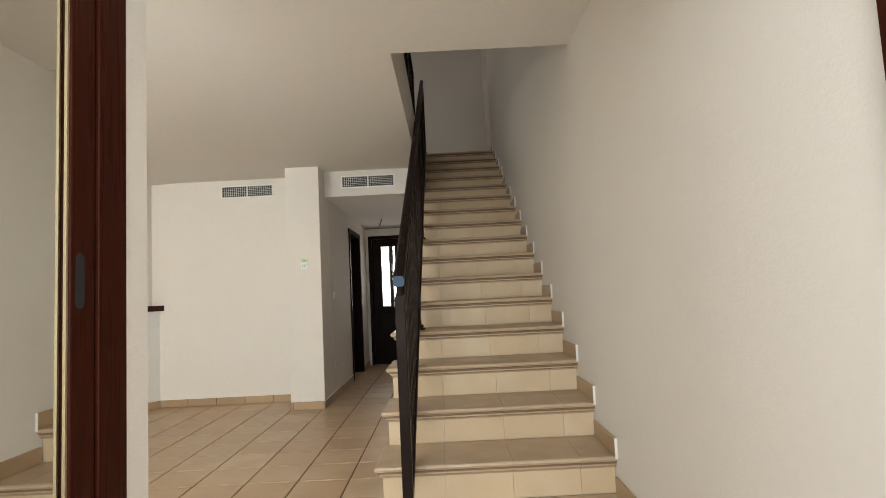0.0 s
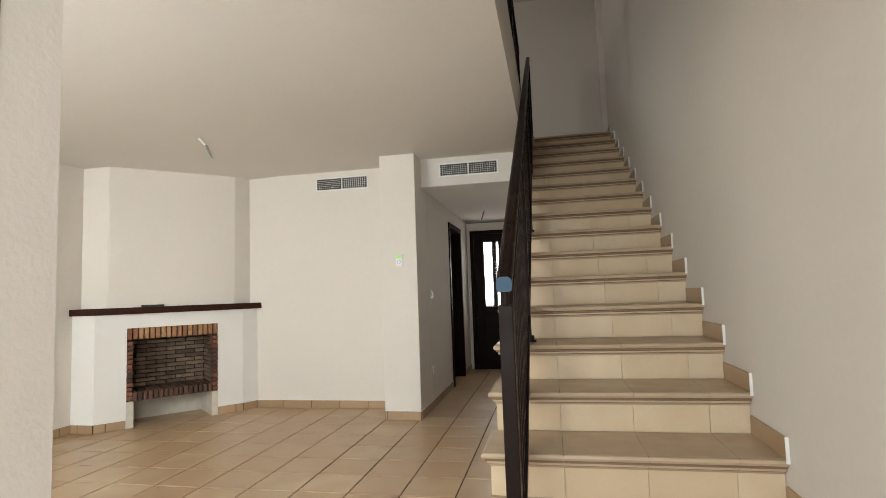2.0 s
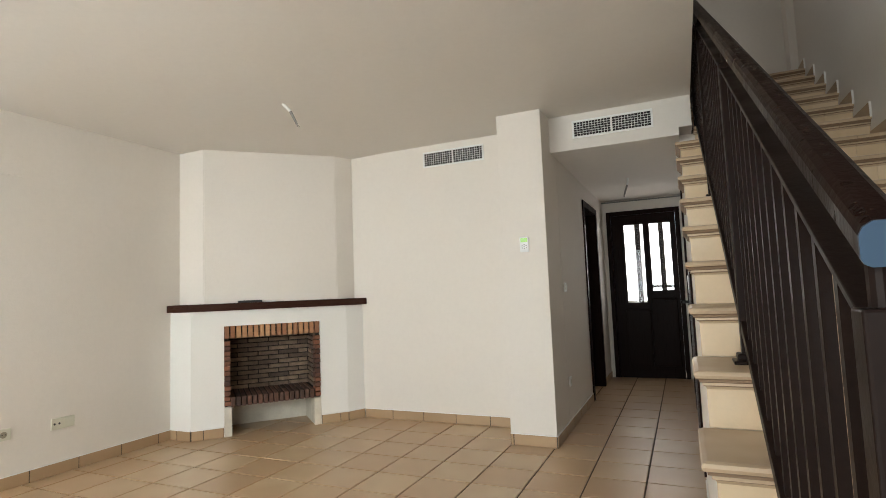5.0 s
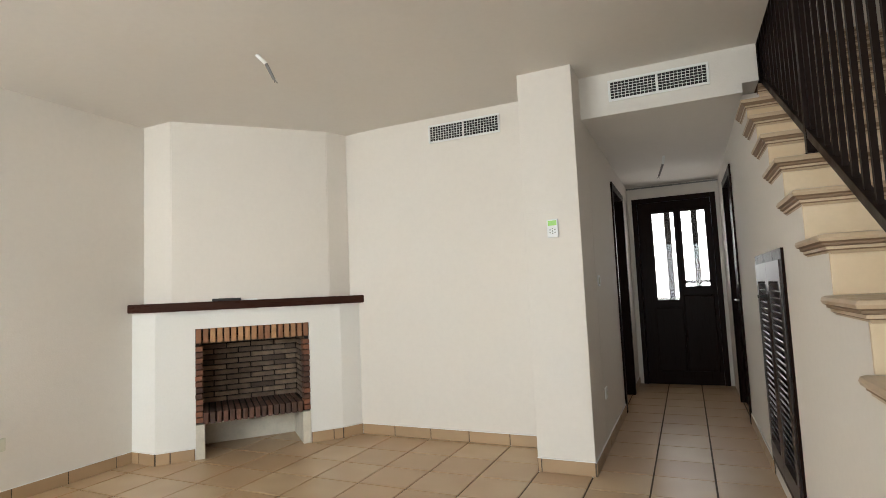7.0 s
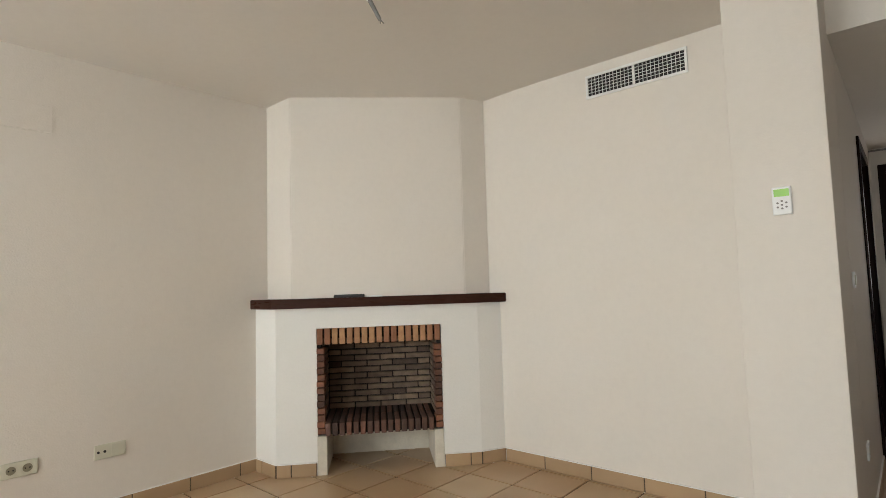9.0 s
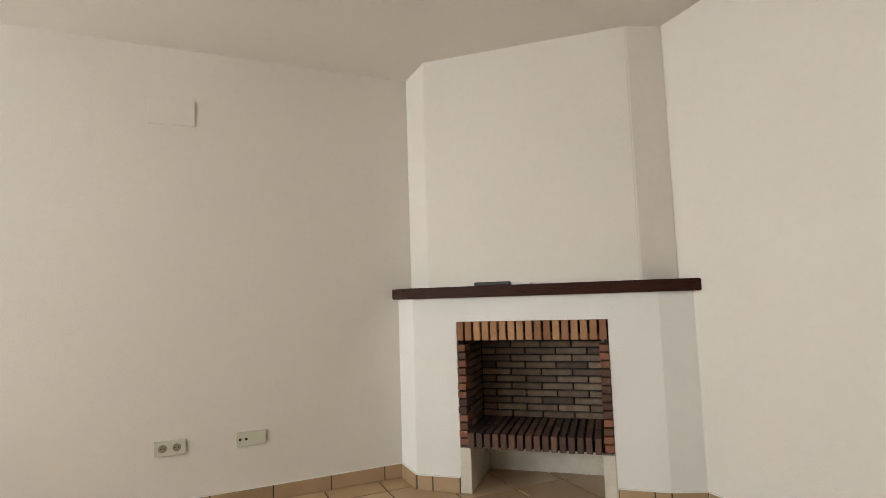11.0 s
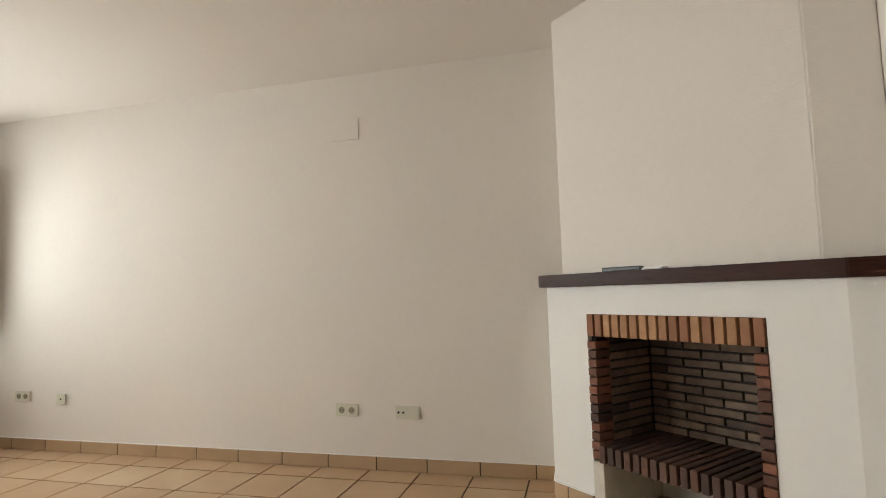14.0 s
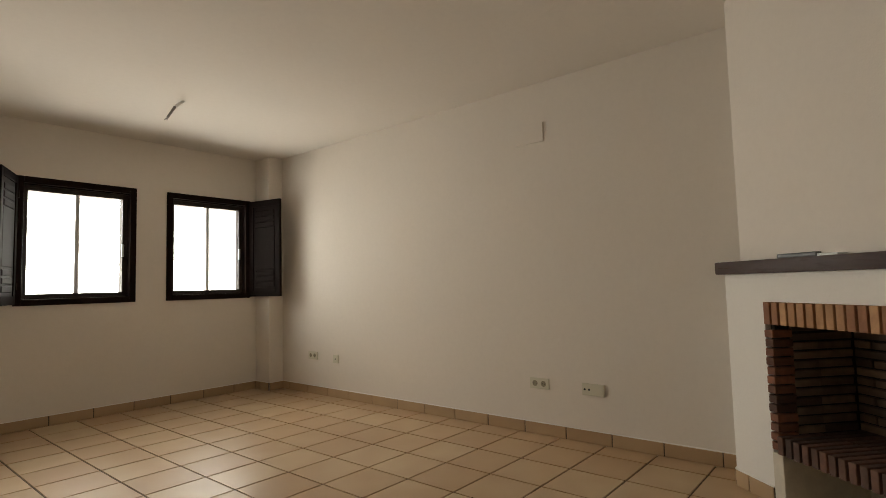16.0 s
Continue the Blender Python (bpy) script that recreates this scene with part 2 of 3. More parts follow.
structure("wall_hall_west", boxes((HALL_W - 0.12, HALL_W, NORTH + 0.2, DW[0], -0.1, TOP), (HALL_W - 0.12, HALL_W, DW[1], FRONT, -0.1, TOP), (HALL_W - 0.12, HALL_W, *DW, 2.10, TOP)),
          WALL, "cream painted hall wall with a doorway", "wall")
DE = (7.42, 8.25)
structure("wall_hall_east", boxes((HALL_E, HALL_E + 0.12, 7.08, DE[0], -0.1, TOP), (HALL_E, HALL_E + 0.12, DE[1], FRONT, -0.1, TOP), (HALL_E, HALL_E + 0.12, *DE, 2.10, TOP)),
          WALL, "cream painted hall wall with a closed door", "wall")
FD = (-1.213, -0.309, 2.187)
structure("wall_front", boxes((HALL_W - 0.12, FD[0], FRONT, FRONT + 0.2, -0.1, TOP), (FD[1], EAST, FRONT, FRONT + 0.2, -0.1, TOP), (FD[0], FD[1], FRONT, FRONT + 0.2, FD[2], TOP)),
          WALL, "cream wall around the front door", "wall")
# the plaster of the ceiling rises a little towards the inner end of the room
GX, GY = (WEST - 0.2, -4.24, -3.04, HOLE_X), (SOUTH - 0.2, 3.02, 6.02, FRONT + 0.2)
lift = lambda i, j: 0.04 if i > 1 and j > 1 else 0.0
bm = boxes((HOLE_X, EAST, ENTRY - 0.16, HOLE_Y, TOP, UPPER - 0.02))
low = [[bm.verts.new((x, y, TOP + lift(i, j))) for j, y in enumerate(GY)] for i, x in enumerate(GX)]
high = [[bm.verts.new((x, y, UPPER - 0.02)) for y in GY] for x in GX]
for i in range(3):
    for j in range(3):
        for g in (low, high):
            bm.faces.new((g[i][j], g[i + 1][j], g[i + 1][j + 1], g[i][j + 1]))
rim = [(i, 0) for i in range(3)] + [(3, j) for j in range(3)] + [(i, 3) for i in (3, 2, 1)] + [(0, j) for j in (3, 2, 1)]
for (a, b), (c, d) in zip(rim, rim[1:] + rim[:1]):
    bm.faces.new((low[a][b], low[c][d], high[c][d], high[a][b]))
structure("ceiling", bm, CEILING, "flat cream painted ceiling with a stair opening", "ceiling")
structure("bulkhead", boxes((HALL_W, HALL_E, 6.080, FRONT, HALL_TOP, TOP + 0.06), (HALL_E, HOLE_X - 0.003, 6.080, 7.08, HALL_TOP + 0.06, TOP + 0.06)), CEILING, "lowered cream hall ceiling hiding the air duct", "ceiling")
structure("upper_floor", boxes((-3.2, HOLE_X, HOLE_Y, 8.4, UPPER - 0.02, UPPER), (HOLE_X, EAST, nose_y(STEPS) + 0.36, 8.4, 2.62, UPPER - 0.004)), TREAD, "sandstone tiled landing above the stairs", "floor")
structure("upper_walls", boxes((-3.4, EAST, 8.4, 8.6, 2.6, 5.6), (-3.4, -3.2, 1.2, 8.4, UPPER, 5.6), (-3.2, EAST, 1.0, 1.2, UPPER, 5.6)), WALL, "cream walls round the upper landing", "wall")
structure("upper_pier", boxes((EAST - 0.07, EAST, 7.80, 7.92, UPPER, 5.5)), WALL, "narrow plaster pier at the stair head", "wall")
structure("upper_ceiling", boxes((-3.4, EAST + 0.2, 1.0, 8.6, 5.5, 5.7)), CEILING, "cream ceiling above the landing", "ceiling")
# side rooms behind the hall doors
structure("side_room", boxes((-3.4, -3.3, NORTH + 0.2, FRONT + 0.2, -0.1, TOP), (-3.3, HALL_W - 0.12, FRONT, FRONT + 0.2, -0.1, 1.0), (-3.3, HALL_W - 0.12, FRONT, FRONT + 0.2, 2.0, TOP),
          (-3.3, -2.6, FRONT, FRONT + 0.2, 1.0, 2.0), (-1.7, HALL_W - 0.12, FRONT, FRONT + 0.2, 1.0, 2.0)), WALL, "pale room beyond the hall doorway", "wall")
structure("stair_wall_end", boxes((HALL_E + 0.12, EAST, 8.3, 8.4, -0.1, 2.6)), WALL, "plaster wall closing the space under the landing", "wall")

# ---- ground and floor bed ----
structure("ground", boxes((-400, 400, -400, 400, -0.5, -0.14)), EARTH, "pale dry ground round the house", "ground")
floor = structure("floor", boxes((WEST, EAST, SOUTH, FRONT + 0.05, -0.1, -0.006)), GROUT, "floor of beige rustic square tiles with dark joints", "floor")
structure("terrace", boxes((-6.0, 3.0, -5.0, SOUTH - 0.2, -0.14, -0.02), (RETURN + 0.12, EAST, SOUTH - 0.2, SOUTH, -0.14, -0.02)), TREAD, "pale paved terrace outside the door", "terrace")
structure("garden_wall", boxes((-9.0, 5.0, -7.2, -7.0, -0.2, 1.75), (-9.0, 5.0, -7.25, -6.95, 1.75, 1.83)), FACADE, "white rendered garden wall with a coping", "wall")

# ---- staircase ----
stairs = thing("staircase", "straight staircase clad in cream tiles with moulded nosings", "staircase")
HATCH = (5.14, 6.13, 0.10, 1.31)


def welded(rows):
    """Boxes that share corners, welded into one body."""
    bm = boxes(*rows)
    bmesh.ops.remove_doubles(bm, verts=bm.verts, dist=0.0005)
    return bm


core, flank = [], []
for k in range(1, STEPS + 1):
    y0, z1 = nose_y(k) + 0.045, nose_z(k) - 0.035
    y1 = nose_y(k + 1) + 0.045 if k < STEPS else nose_y(STEPS) + 0.40
    core.append((-0.155, EAST, y0, y1, -0.05, z1))
    z1 = z1 if k < 13 else HALL_TOP + 0.05
    y1 = min(y1, 7.079)
    if y0 > y1:
        continue
    cuts = [y0, *[c for c in HATCH[:2] if y0 < c < y1], y1]
    for a, b in zip(cuts, cuts[1:]):
        inside = a >= HATCH[0] - 1e-6 and b <= HATCH[1] + 1e-6
        if inside:
            flank.append((HALL_E, -0.156, a, b, -0.05, HATCH[2]))
            flank.append((HALL_E, -0.156, a, b, HATCH[3], z1))
        else:
            flank.append((HALL_E, -0.156, a, b, -0.05, z1))
part("stair_core", welded(core), WALL, stairs, "plastered stair core")
part("stair_side", welded(flank), WALL, stairs, "cream plastered stair side")

PROFILE = ((0.0, 0.0), (0.012, -0.004), (0.016, -0.014), (0.012, -0.024), (0.002, -0.029), (0.002, -0.036), (-0.008, -0.040), (-0.008, -0.049), (-0.016, -0.053), (-0.022, -0.062), (-0.030, -0.062))


def tread_mesh(x0, x1, side):
    """One tread slab with its moulded nosing; a corner slab carries the moulding round its free side."""
    bm = bmesh.new()
    back = GO + 0.03
    rings = []
    for d, z in PROFILE:
        row = []
        if side:
            row.append(bm.verts.new((x0 - d, back, z)))
            row.append(bm.verts.new((x0 - d, -d, z)))
        else:
            row.append(bm.verts.new((x0, -d, z)))
        row.append(bm.verts.new((x1, -d, z)))
        rings.append(row)
    for a, b in zip(rings, rings[1:]):
        for i in range(len(a) - 1):
            bm.faces.new((a[i], a[i + 1], b[i + 1], b[i]))
    bl = rings[0][0] if side else bm.verts.new((x0, back, 0))
    br = bm.verts.new((x1, back, 0))
    bm.faces.new((*rings[0][1 if side else 0:], br, bl))
    edge = [r[-1] for r in rings]
    low_r = bm.verts.new((x1, back, PROFILE[-1][1]))
    bm.faces.new((*edge, low_r, br))
    if not side:
        low_l = bm.verts.new((x0, back, PROFILE[-1][1]))
        bm.faces.new((*[r[0] for r in rings], low_l, bl))
    # shade and dirt in the grooves of the moulding, both put into the colour
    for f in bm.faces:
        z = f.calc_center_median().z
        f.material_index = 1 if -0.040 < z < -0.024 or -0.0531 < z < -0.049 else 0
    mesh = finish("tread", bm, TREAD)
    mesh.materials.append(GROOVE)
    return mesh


def block_mesh(name, sx, sy, sz, mat, bevel=0.002):
    """A block from the origin, with softened edges."""
    return finish(name, boxes((0, sx, 0, sy, 0, sz), bevel=bevel), mat)


JOINTS = [-0.290, 0.035, 0.365, 0.695, EAST - 0.002]
gap = 0.001
treads = [tread_mesh(JOINTS[i], JOINTS[i + 1] - gap, i == 0) for i in range(4)]
short = tread_mesh(HOLE_X + 0.01, JOINTS[1] - gap, False)
risers = [block_mesh("riser_tile", JOINTS[i + 1] - gap - max(JOINTS[i], HALL_E), 0.012, RISE - 0.04, STONE, 0.0015) for i in range(4)]
short_riser = block_mesh("riser_tile", JOINTS[1] - gap - HOLE_X - 0.02, 0.012, RISE - 0.04, STONE, 0.0015)
upstand = block_mesh("upstand", 0.012, GO + 0.028, 0.085, SKIRT, 0.003)
edge_mesh = block_mesh("grout_edge", 0.013, 0.006, 0.10, WHITE_PLASTER, 0.001)
for k in range(1, STEPS + 1):
    for i in range(4):
        low = k >= 13 and i == 0
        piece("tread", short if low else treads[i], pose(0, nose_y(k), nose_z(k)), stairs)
        piece("riser_tile", short_riser if low else risers[i], pose(HOLE_X + 0.02 if low else max(JOINTS[i], HALL_E), nose_y(k) + 0.031, nose_z(k - 1) + 0.001), stairs)
    piece("upstand", upstand, pose(EAST - 0.013, nose_y(k) - 0.016, nose_z(k) + 0.001), stairs)
    piece("grout_edge", edge_mesh, pose(EAST - 0.0135, nose_y(k) - 0.023, nose_z(k) - 0.012), stairs)

# ---- stair railing ----
RAIL_X = -0.126
rail = thing("stair_railing", "dark brown iron stair railing with a rounded handrail", "railing")
SLOPE = RISE / GO
rail_z = lambda y: 1.246 + SLOPE * (y - 2.36)
R0, R1 = 2.36, 7.72


def handrail(y0, z0, y1, z1):
    bm = bmesh.new()
    ring = [(-0.025, -0.015), (-0.022, -0.021), (-0.016, -0.024), (0.016, -0.024), (0.022, -0.021), (0.025, -0.015), (0.025, 0.008), (0.021, 0.017), (0.012, 0.023), (-0.012, 0.023), (-0.021, 0.017), (-0.025, 0.008)]
    ends = [[bm.verts.new((RAIL_X + a, y, z + b)) for a, b in ring] for y, z in ((y0, z0), (y1, z1))]
    for i in range(len(ring)):
        j = (i + 1) % len(ring)
        bm.faces.new((ends[0][i], ends[0][j], ends[1][j], ends[1][i]))
    bm.faces.new(ends[0][::-1])
    bm.faces.new(ends[1])
    return bm


part("handrail", handrail(R0, rail_z(R0), R1, rail_z(R1)), WOOD, rail, "dark varnished wooden handrail")
part("end_cap", handrail(R0 - 0.004, rail_z(R0) - 0.001, R0 + 0.001, rail_z(R0)), CAP, rail, "pale blue-grey cap on the rail end")
part("upper_bar", bar(bmesh.new(), (RAIL_X, R0 + 0.03, rail_z(R0 + 0.03) - 0.105), (RAIL_X, R1, rail_z(R1) - 0.105), 0.04, 0.012, 0.002), IRON, rail)
part("lower_bar", bar(bmesh.new(), (RAIL_X, R0 + 0.05, rail_z(R0 + 0.05) - 1.02), (RAIL_X, R1, rail_z(R1) - 1.02), 0.04, 0.04, 0.003), IRON, rail)
for k in (1, 5, 9, 13, 17):
    y = nose_y(k) + (0.085 if k == 1 else 0.10 if k == 17 else 0.19)
    bm = boxes((RAIL_X - 0.023, RAIL_X + 0.023, y - 0.023, y + 0.023, nose_z(k), rail_z(y) - 0.09), bevel=0.004)
    newel = part("newel_post", bm, IRON, rail)
    bm = boxes((RAIL_X - 0.05, RAIL_X + 0.05, y - 0.05, y + 0.05, nose_z(k), nose_z(k) + 0.012), bevel=0.003)
    box(bm, RAIL_X - 0.038, RAIL_X + 0.038, y - 0.038, y + 0.038, nose_z(k) + 0.012, nose_z(k) + 0.035, 0.006)
    part("base_flange", bm, IRON, newel)
    part("pin", rod(bmesh.new(), (RAIL_X, y, rail_z(y) - 0.10), (RAIL_X, y, rail_z(y) - 0.02), 0.012), IRON, newel)
bal = finish("baluster", boxes((-0.009, 0.009, -0.009, 0.009, -1.01, -0.105)), IRON)
y = R0 + 0.18
while y < R1:
    piece("baluster", bal, pose(RAIL_X, y, rail_z(y)), rail)
    y += 0.106
# guard along the landing's edge
guard = thing("landing_railing", "dark iron guard rail along the upper stair opening", "railing")
part("lower_bar", bar(bmesh.new(), (-0.24, HOLE_Y + 0.02, UPPER + 0.05), (-0.24, 7.1, UPPER + 0.05), 0.04, 0.02), IRON, guard)
part("handrail", bar(bmesh.new(), (-0.24, HOLE_Y + 0.02, UPPER + 0.95), (-0.24, 7.1, UPPER + 0.95), 0.06, 0.05, 0.01), WOOD, guard)
gb = finish("baluster", boxes((-0.009, 0.009, -0.009, 0.009, 0.05, 0.93)), IRON)
gp = finish("newel_post", boxes((-0.03, 0.03, -0.03, 0.03, 0.0, 0.93), bevel=0.004), IRON)
for i in range(38):
    piece("newel_post" if i % 12 == 0 else "baluster", gp if i % 12 == 0 else gb, pose(-0.24, HOLE_Y + 0.06 + i * 0.107, UPPER), guard)

# ---- cupboard under the stairs ----
cup = thing("louvred_cupboard", "dark brown louvred double cupboard door under the stairs", "cupboard")
hx = HALL_E - 0.012
part("frame", boxes((hx, -0.2, HATCH[0], HATCH[0] + 0.05, HATCH[2], HATCH[3]), (hx, -0.2, HATCH[1] - 0.05, HATCH[1], HATCH[2], HATCH[3]),
     (hx, -0.2, HATCH[0] + 0.05, HATCH[1] - 0.05, HATCH[3] - 0.05, HATCH[3]), (hx, -0.2, HATCH[0] + 0.05, HATCH[1] - 0.05, HATCH[2], HATCH[2] + 0.04)), WOOD, cup)
mid = (HATCH[0] + HATCH[1]) / 2
slat = finish("slat", bar(bmesh.new(), (0, -0.165, 0), (0, 0.165, 0), 0.045, 0.007), LOUVRE)
for a, b in ((HATCH[0] + 0.052, mid - 0.002), (mid + 0.002, HATCH[1] - 0.052)):
    z0, z1 = HATCH[2] + 0.042, HATCH[3] - 0.052
    leaf = part("door", boxes((hx - 0.006, -0.25, a, a + 0.06, z0, z1), (hx - 0.006, -0.25, b - 0.06, b, z0, z1), (hx - 0.006, -0.25, a + 0.06, b - 0.06, z1 - 0.10, z1), (hx - 0.006, -0.25, a + 0.06, b - 0.06, z0, z0 + 0.09)), LOUVRE, cup)
    n = 26
    for i in range(n):
        piece("slat", slat, pose(-0.268, (a + b) / 2, z0 + 0.12 + (z1 - z0 - 0.25) * i / (n - 1), 0, 52, 0), leaf)
# black sheet stands in for the shaded inside, between the slats
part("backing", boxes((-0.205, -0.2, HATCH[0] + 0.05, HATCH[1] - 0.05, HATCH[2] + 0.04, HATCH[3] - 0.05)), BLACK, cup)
bm = rod(bmesh.new(), (hx - 0.006, mid + 0.03, 1.08), (hx - 0.05, mid + 0.03, 1.08), 0.009)
rod(bm, (hx - 0.04, mid + 0.03, 1.08), (hx - 0.04, mid - 0.05, 1.08), 0.008)
part("latch", bm, BLACK, cup, "small black latch")

# ---- fireplace ----
fire = thing("fireplace", "white plastered corner fireplace with a brick-lined hearth", "fireplace")
A, B, C = Vector((-4.298, 5.075)), Vector((-3.378, 6.118)), Vector((-3.297, NORTH))
S = (B - A).normalized()
N = Vector((S.y, -S.x))            # towards the room
ANG = math.degrees(math.atan2(S.y, S.x))
LEN = (B - A).length
F = lambda s, d, z: (A.x + S.x * s - N.x * d, A.y + S.y * s - N.y * d, z)     # d: depth behind the front face
FM = pose(A.x, A.y, 0, 0, 0, ANG)   # local x along the front, y into the wall
OP0, OP1, OPT = 0.27, 1.126, 0.976
LIP0, LIP1 = 0.255, 0.345
MZ0, MZ1 = 1.116, 1.183
BACK = 0.52


def local(bm):
    bmesh.ops.transform(bm, matrix=FM, verts=bm.verts)
    return bm


part("cheek", prism(bmesh.new(), [(WEST, A.y), (A.x, A.y), F(OP0, 0, 0)[:2], F(OP0, BACK, 0)[:2], (WEST, F(OP0, BACK, 0)[1])], -0.05, OPT), WHITE_PLASTER, fire, "white plastered cheek")
part("cheek", prism(bmesh.new(), [F(OP1, 0, 0)[:2], (B.x, B.y), (C.x, C.y), (F(OP1, BACK, 0)[0], NORTH), F(OP1, BACK, 0)[:2]], -0.05, OPT), WHITE_PLASTER, fire, "white plastered cheek")
part("lintel", prism(bmesh.new(), [(WEST, A.y), (A.x, A.y), (B.x, B.y), (C.x, C.y), (WEST, NORTH)], OPT, MZ0), WHITE_PLASTER, fire, "white plaster band under the mantel")
bm = prism(bmesh.new(), [(WEST, 5.165), (-4.24, 5.165), (-3.455, 6.082), (-3.383, NORTH), (WEST, NORTH)], MZ1, TOP + 0.06)
bmesh.ops.bevel(bm, geom=[e for e in bm.edges if abs(e.verts[0].co.z - e.verts[1].co.z) > 1], offset=0.006, segments=2, affect="EDGES")
part("chimney_breast", bm, WALL, fire, "cream plastered chimney breast")
bm = prism(bmesh.new(), [(WEST, 5.032), (-4.275, 5.032), (-3.335, 6.105), (-3.240, NORTH), (WEST, NORTH)], MZ0 + 0.001, MZ1 - 0.001)
bmesh.ops.bevel(bm, geom=list(bm.edges), offset=0.004, segments=2, affect="EDGES")
part("mantel", bm, MANTEL, fire, "dark stained wooden mantel beam")
part("firebox_back", local(boxes((OP0, OP1, BACK - 0.05, BACK, LIP0, OPT), (OP0, OP0 + 0.025, 0.03, BACK - 0.05, LIP0, OPT), (OP1 - 0.025, OP1, 0.03, BACK - 0.05, LIP0, OPT), (OP0, OP1, 0.03, BACK - 0.05, OPT - 0.07, OPT),
     (OP0, OP1, 0.02, BACK, LIP0 + 0.005, LIP1 - 0.012))), MORTAR, fire, "dark recessed mortar")
part("ash_space_back", local(boxes((OP0, OP1, BACK - 0.06, BACK, -0.05, LIP0))), CONCRETE, fire, "pale plaster at the back of the ash space")
for a in (OP0 - 0.001, OP1 - 0.064):
    part("leg", local(boxes((a, a + 0.065, -0.006, BACK - 0.06, 0, LIP0), bevel=0.004)), CONCRETE, fire, "pale concrete leg")


def bricks(mesh, rows):
    for x, y, z in rows:
        piece("brick", mesh, FM @ pose(x, y, z), fire)


rnd = random.Random(4)
COURSE = 0.0445
head = finish("brick", boxes((0, 0.038, 0, 0.10, 0, 0.108), bevel=0.003), BRICK_LIGHT)
n = 17
pitch = (OP1 - OP0) / n
bricks(head, [(OP0 + i * pitch + 0.004, -0.008 + rnd.uniform(-0.002, 0.002), OPT - 0.109) for i in range(n)])
quoin = finish("brick", boxes((0, 0.05, 0, 0.11, 0, 0.036), bevel=0.003), BRICK)
z = LIP1 - 0.075
while z < OPT - 0.15:
    bricks(quoin, [(OP0 + 0.001 + rnd.uniform(-0.003, 0.003), -0.008, z), (OP1 - 0.052 + rnd.uniform(-0.003, 0.003), -0.008, z)])
    z += COURSE
side = finish("brick", boxes((0, 0.03, 0, 0.19, 0, 0.034), bevel=0.003), BRICK_BACK)
longb = finish("brick", boxes((0, 0.185, 0, 0.03, 0, 0.034), bevel=0.003), BRICK_BACK)
halfb = finish("brick", boxes((0, 0.085, 0, 0.03, 0, 0.034), bevel=0.003), BRICK_BACK)
row, z = 0, LIP1 - 0.005
while z < OPT - 0.06:
    x = OP0 + 0.045 - (0.10 if row % 2 else 0.0)
    while x < OP1 - 0.05:
        if x < OP0 + 0.02:
            bricks(halfb, [(x + 0.10, BACK - 0.075, z)])
        elif x + 0.185 > OP1 - 0.01:
            bricks(halfb, [(min(x, OP1 - 0.13), BACK - 0.0755, z)])
        else:
            bricks(longb, [(x, BACK - 0.075 + rnd.uniform(-0.002, 0.002), z)])
        x += 0.195
    for i in range(2):
        d = 0.108 + i * 0.195 - (0.06 if row % 2 else 0)
        if row % 2 and i == 0:
            d = 0.104
        bricks(side, [(OP0 + 0.012, min(d, BACK - 0.27), z), (OP1 - 0.042, min(d, BACK - 0.27), z)])
    row, z = row + 1, z + COURSE
hearth = finish("brick", boxes((0, 0.034, 0, 0.235, 0, 0.085), bevel=0.004), BRICK_HEARTH)
n = 16
for i in range(n):
    x = OP0 + 0.055 + i * (OP1 - OP0 - 0.11) / n
    bricks(hearth, [(x, -0.022 + rnd.uniform(-0.003, 0.003), LIP0 + 0.004), (x, 0.222, LIP0 + 0.002)])
slab = tagged(new("remote_control", finish("remote_control", boxes((-0.105, 0.105, -0.024, 0.024, 0, 0.021), bevel=0.005), DARK_GREY)), "slim dark flat gadget lying on the mantel", "remote control")
slab.matrix_world = FM @ pose(0.495, 0.012, MZ1 - 0.001, 0, 0, 3)

paper = tagged(new("folded_paper", finish("folded_paper", boxes((-0.055, 0.055, -0.03, 0.03, 0, 0.004), (-0.055, 0.052, -0.028, 0.03, 0.0055, 0.010), bevel=0.0008), WHITE)), "small folded white paper lying on the mantel beside the gadget", "paper")
paper.matrix_world = FM @ pose(0.67, 0.012, MZ1 - 0.0008, 0, 0, -4)

# ---- air grilles ----
def grille(x0, x1, y, z0, z1):
    g = thing("air_grille", "white double air grille with a dark egg-crate lattice", "air vent", "air grilles")
    f = 0.016
    mx = (x0 + x1) / 2
    part("frame", boxes((x0, x1, y - 0.01, y - 0.001, z1 - f, z1), (x0, x1, y - 0.01, y - 0.001, z0, z0 + f), (x0, x0 + f, y - 0.01, y - 0.001, z0 + f, z1 - f), (x1 - f, x1, y - 0.01, y - 0.001, z0 + f, z1 - f),
         (mx - f / 2, mx + f / 2, y - 0.01, y - 0.001, z0 + f, z1 - f), bevel=0.002), WHITE, g)
    # black sheet stands in for the shade inside the duct
    part("backing", boxes((x0 + f, x1 - f, y - 0.002, y - 0.001, z0 + f, z1 - f)), BLACK, g)
    v = finish("slat", boxes((-0.0013, 0.0013, 0, 0.006, z0 + f, z1 - f)), WHITE)
    for a, b in ((x0 + f, mx - f / 2), (mx + f / 2, x1 - f)):
        n = 12
        for i in range(1, n):
            piece("slat", v, pose(a + (b - a) * i / n, y - 0.009, 0), g)
        h = finish("slat", boxes((a, b, 0, 0.004, -0.0013, 0.0013)), WHITE)
        m = 6
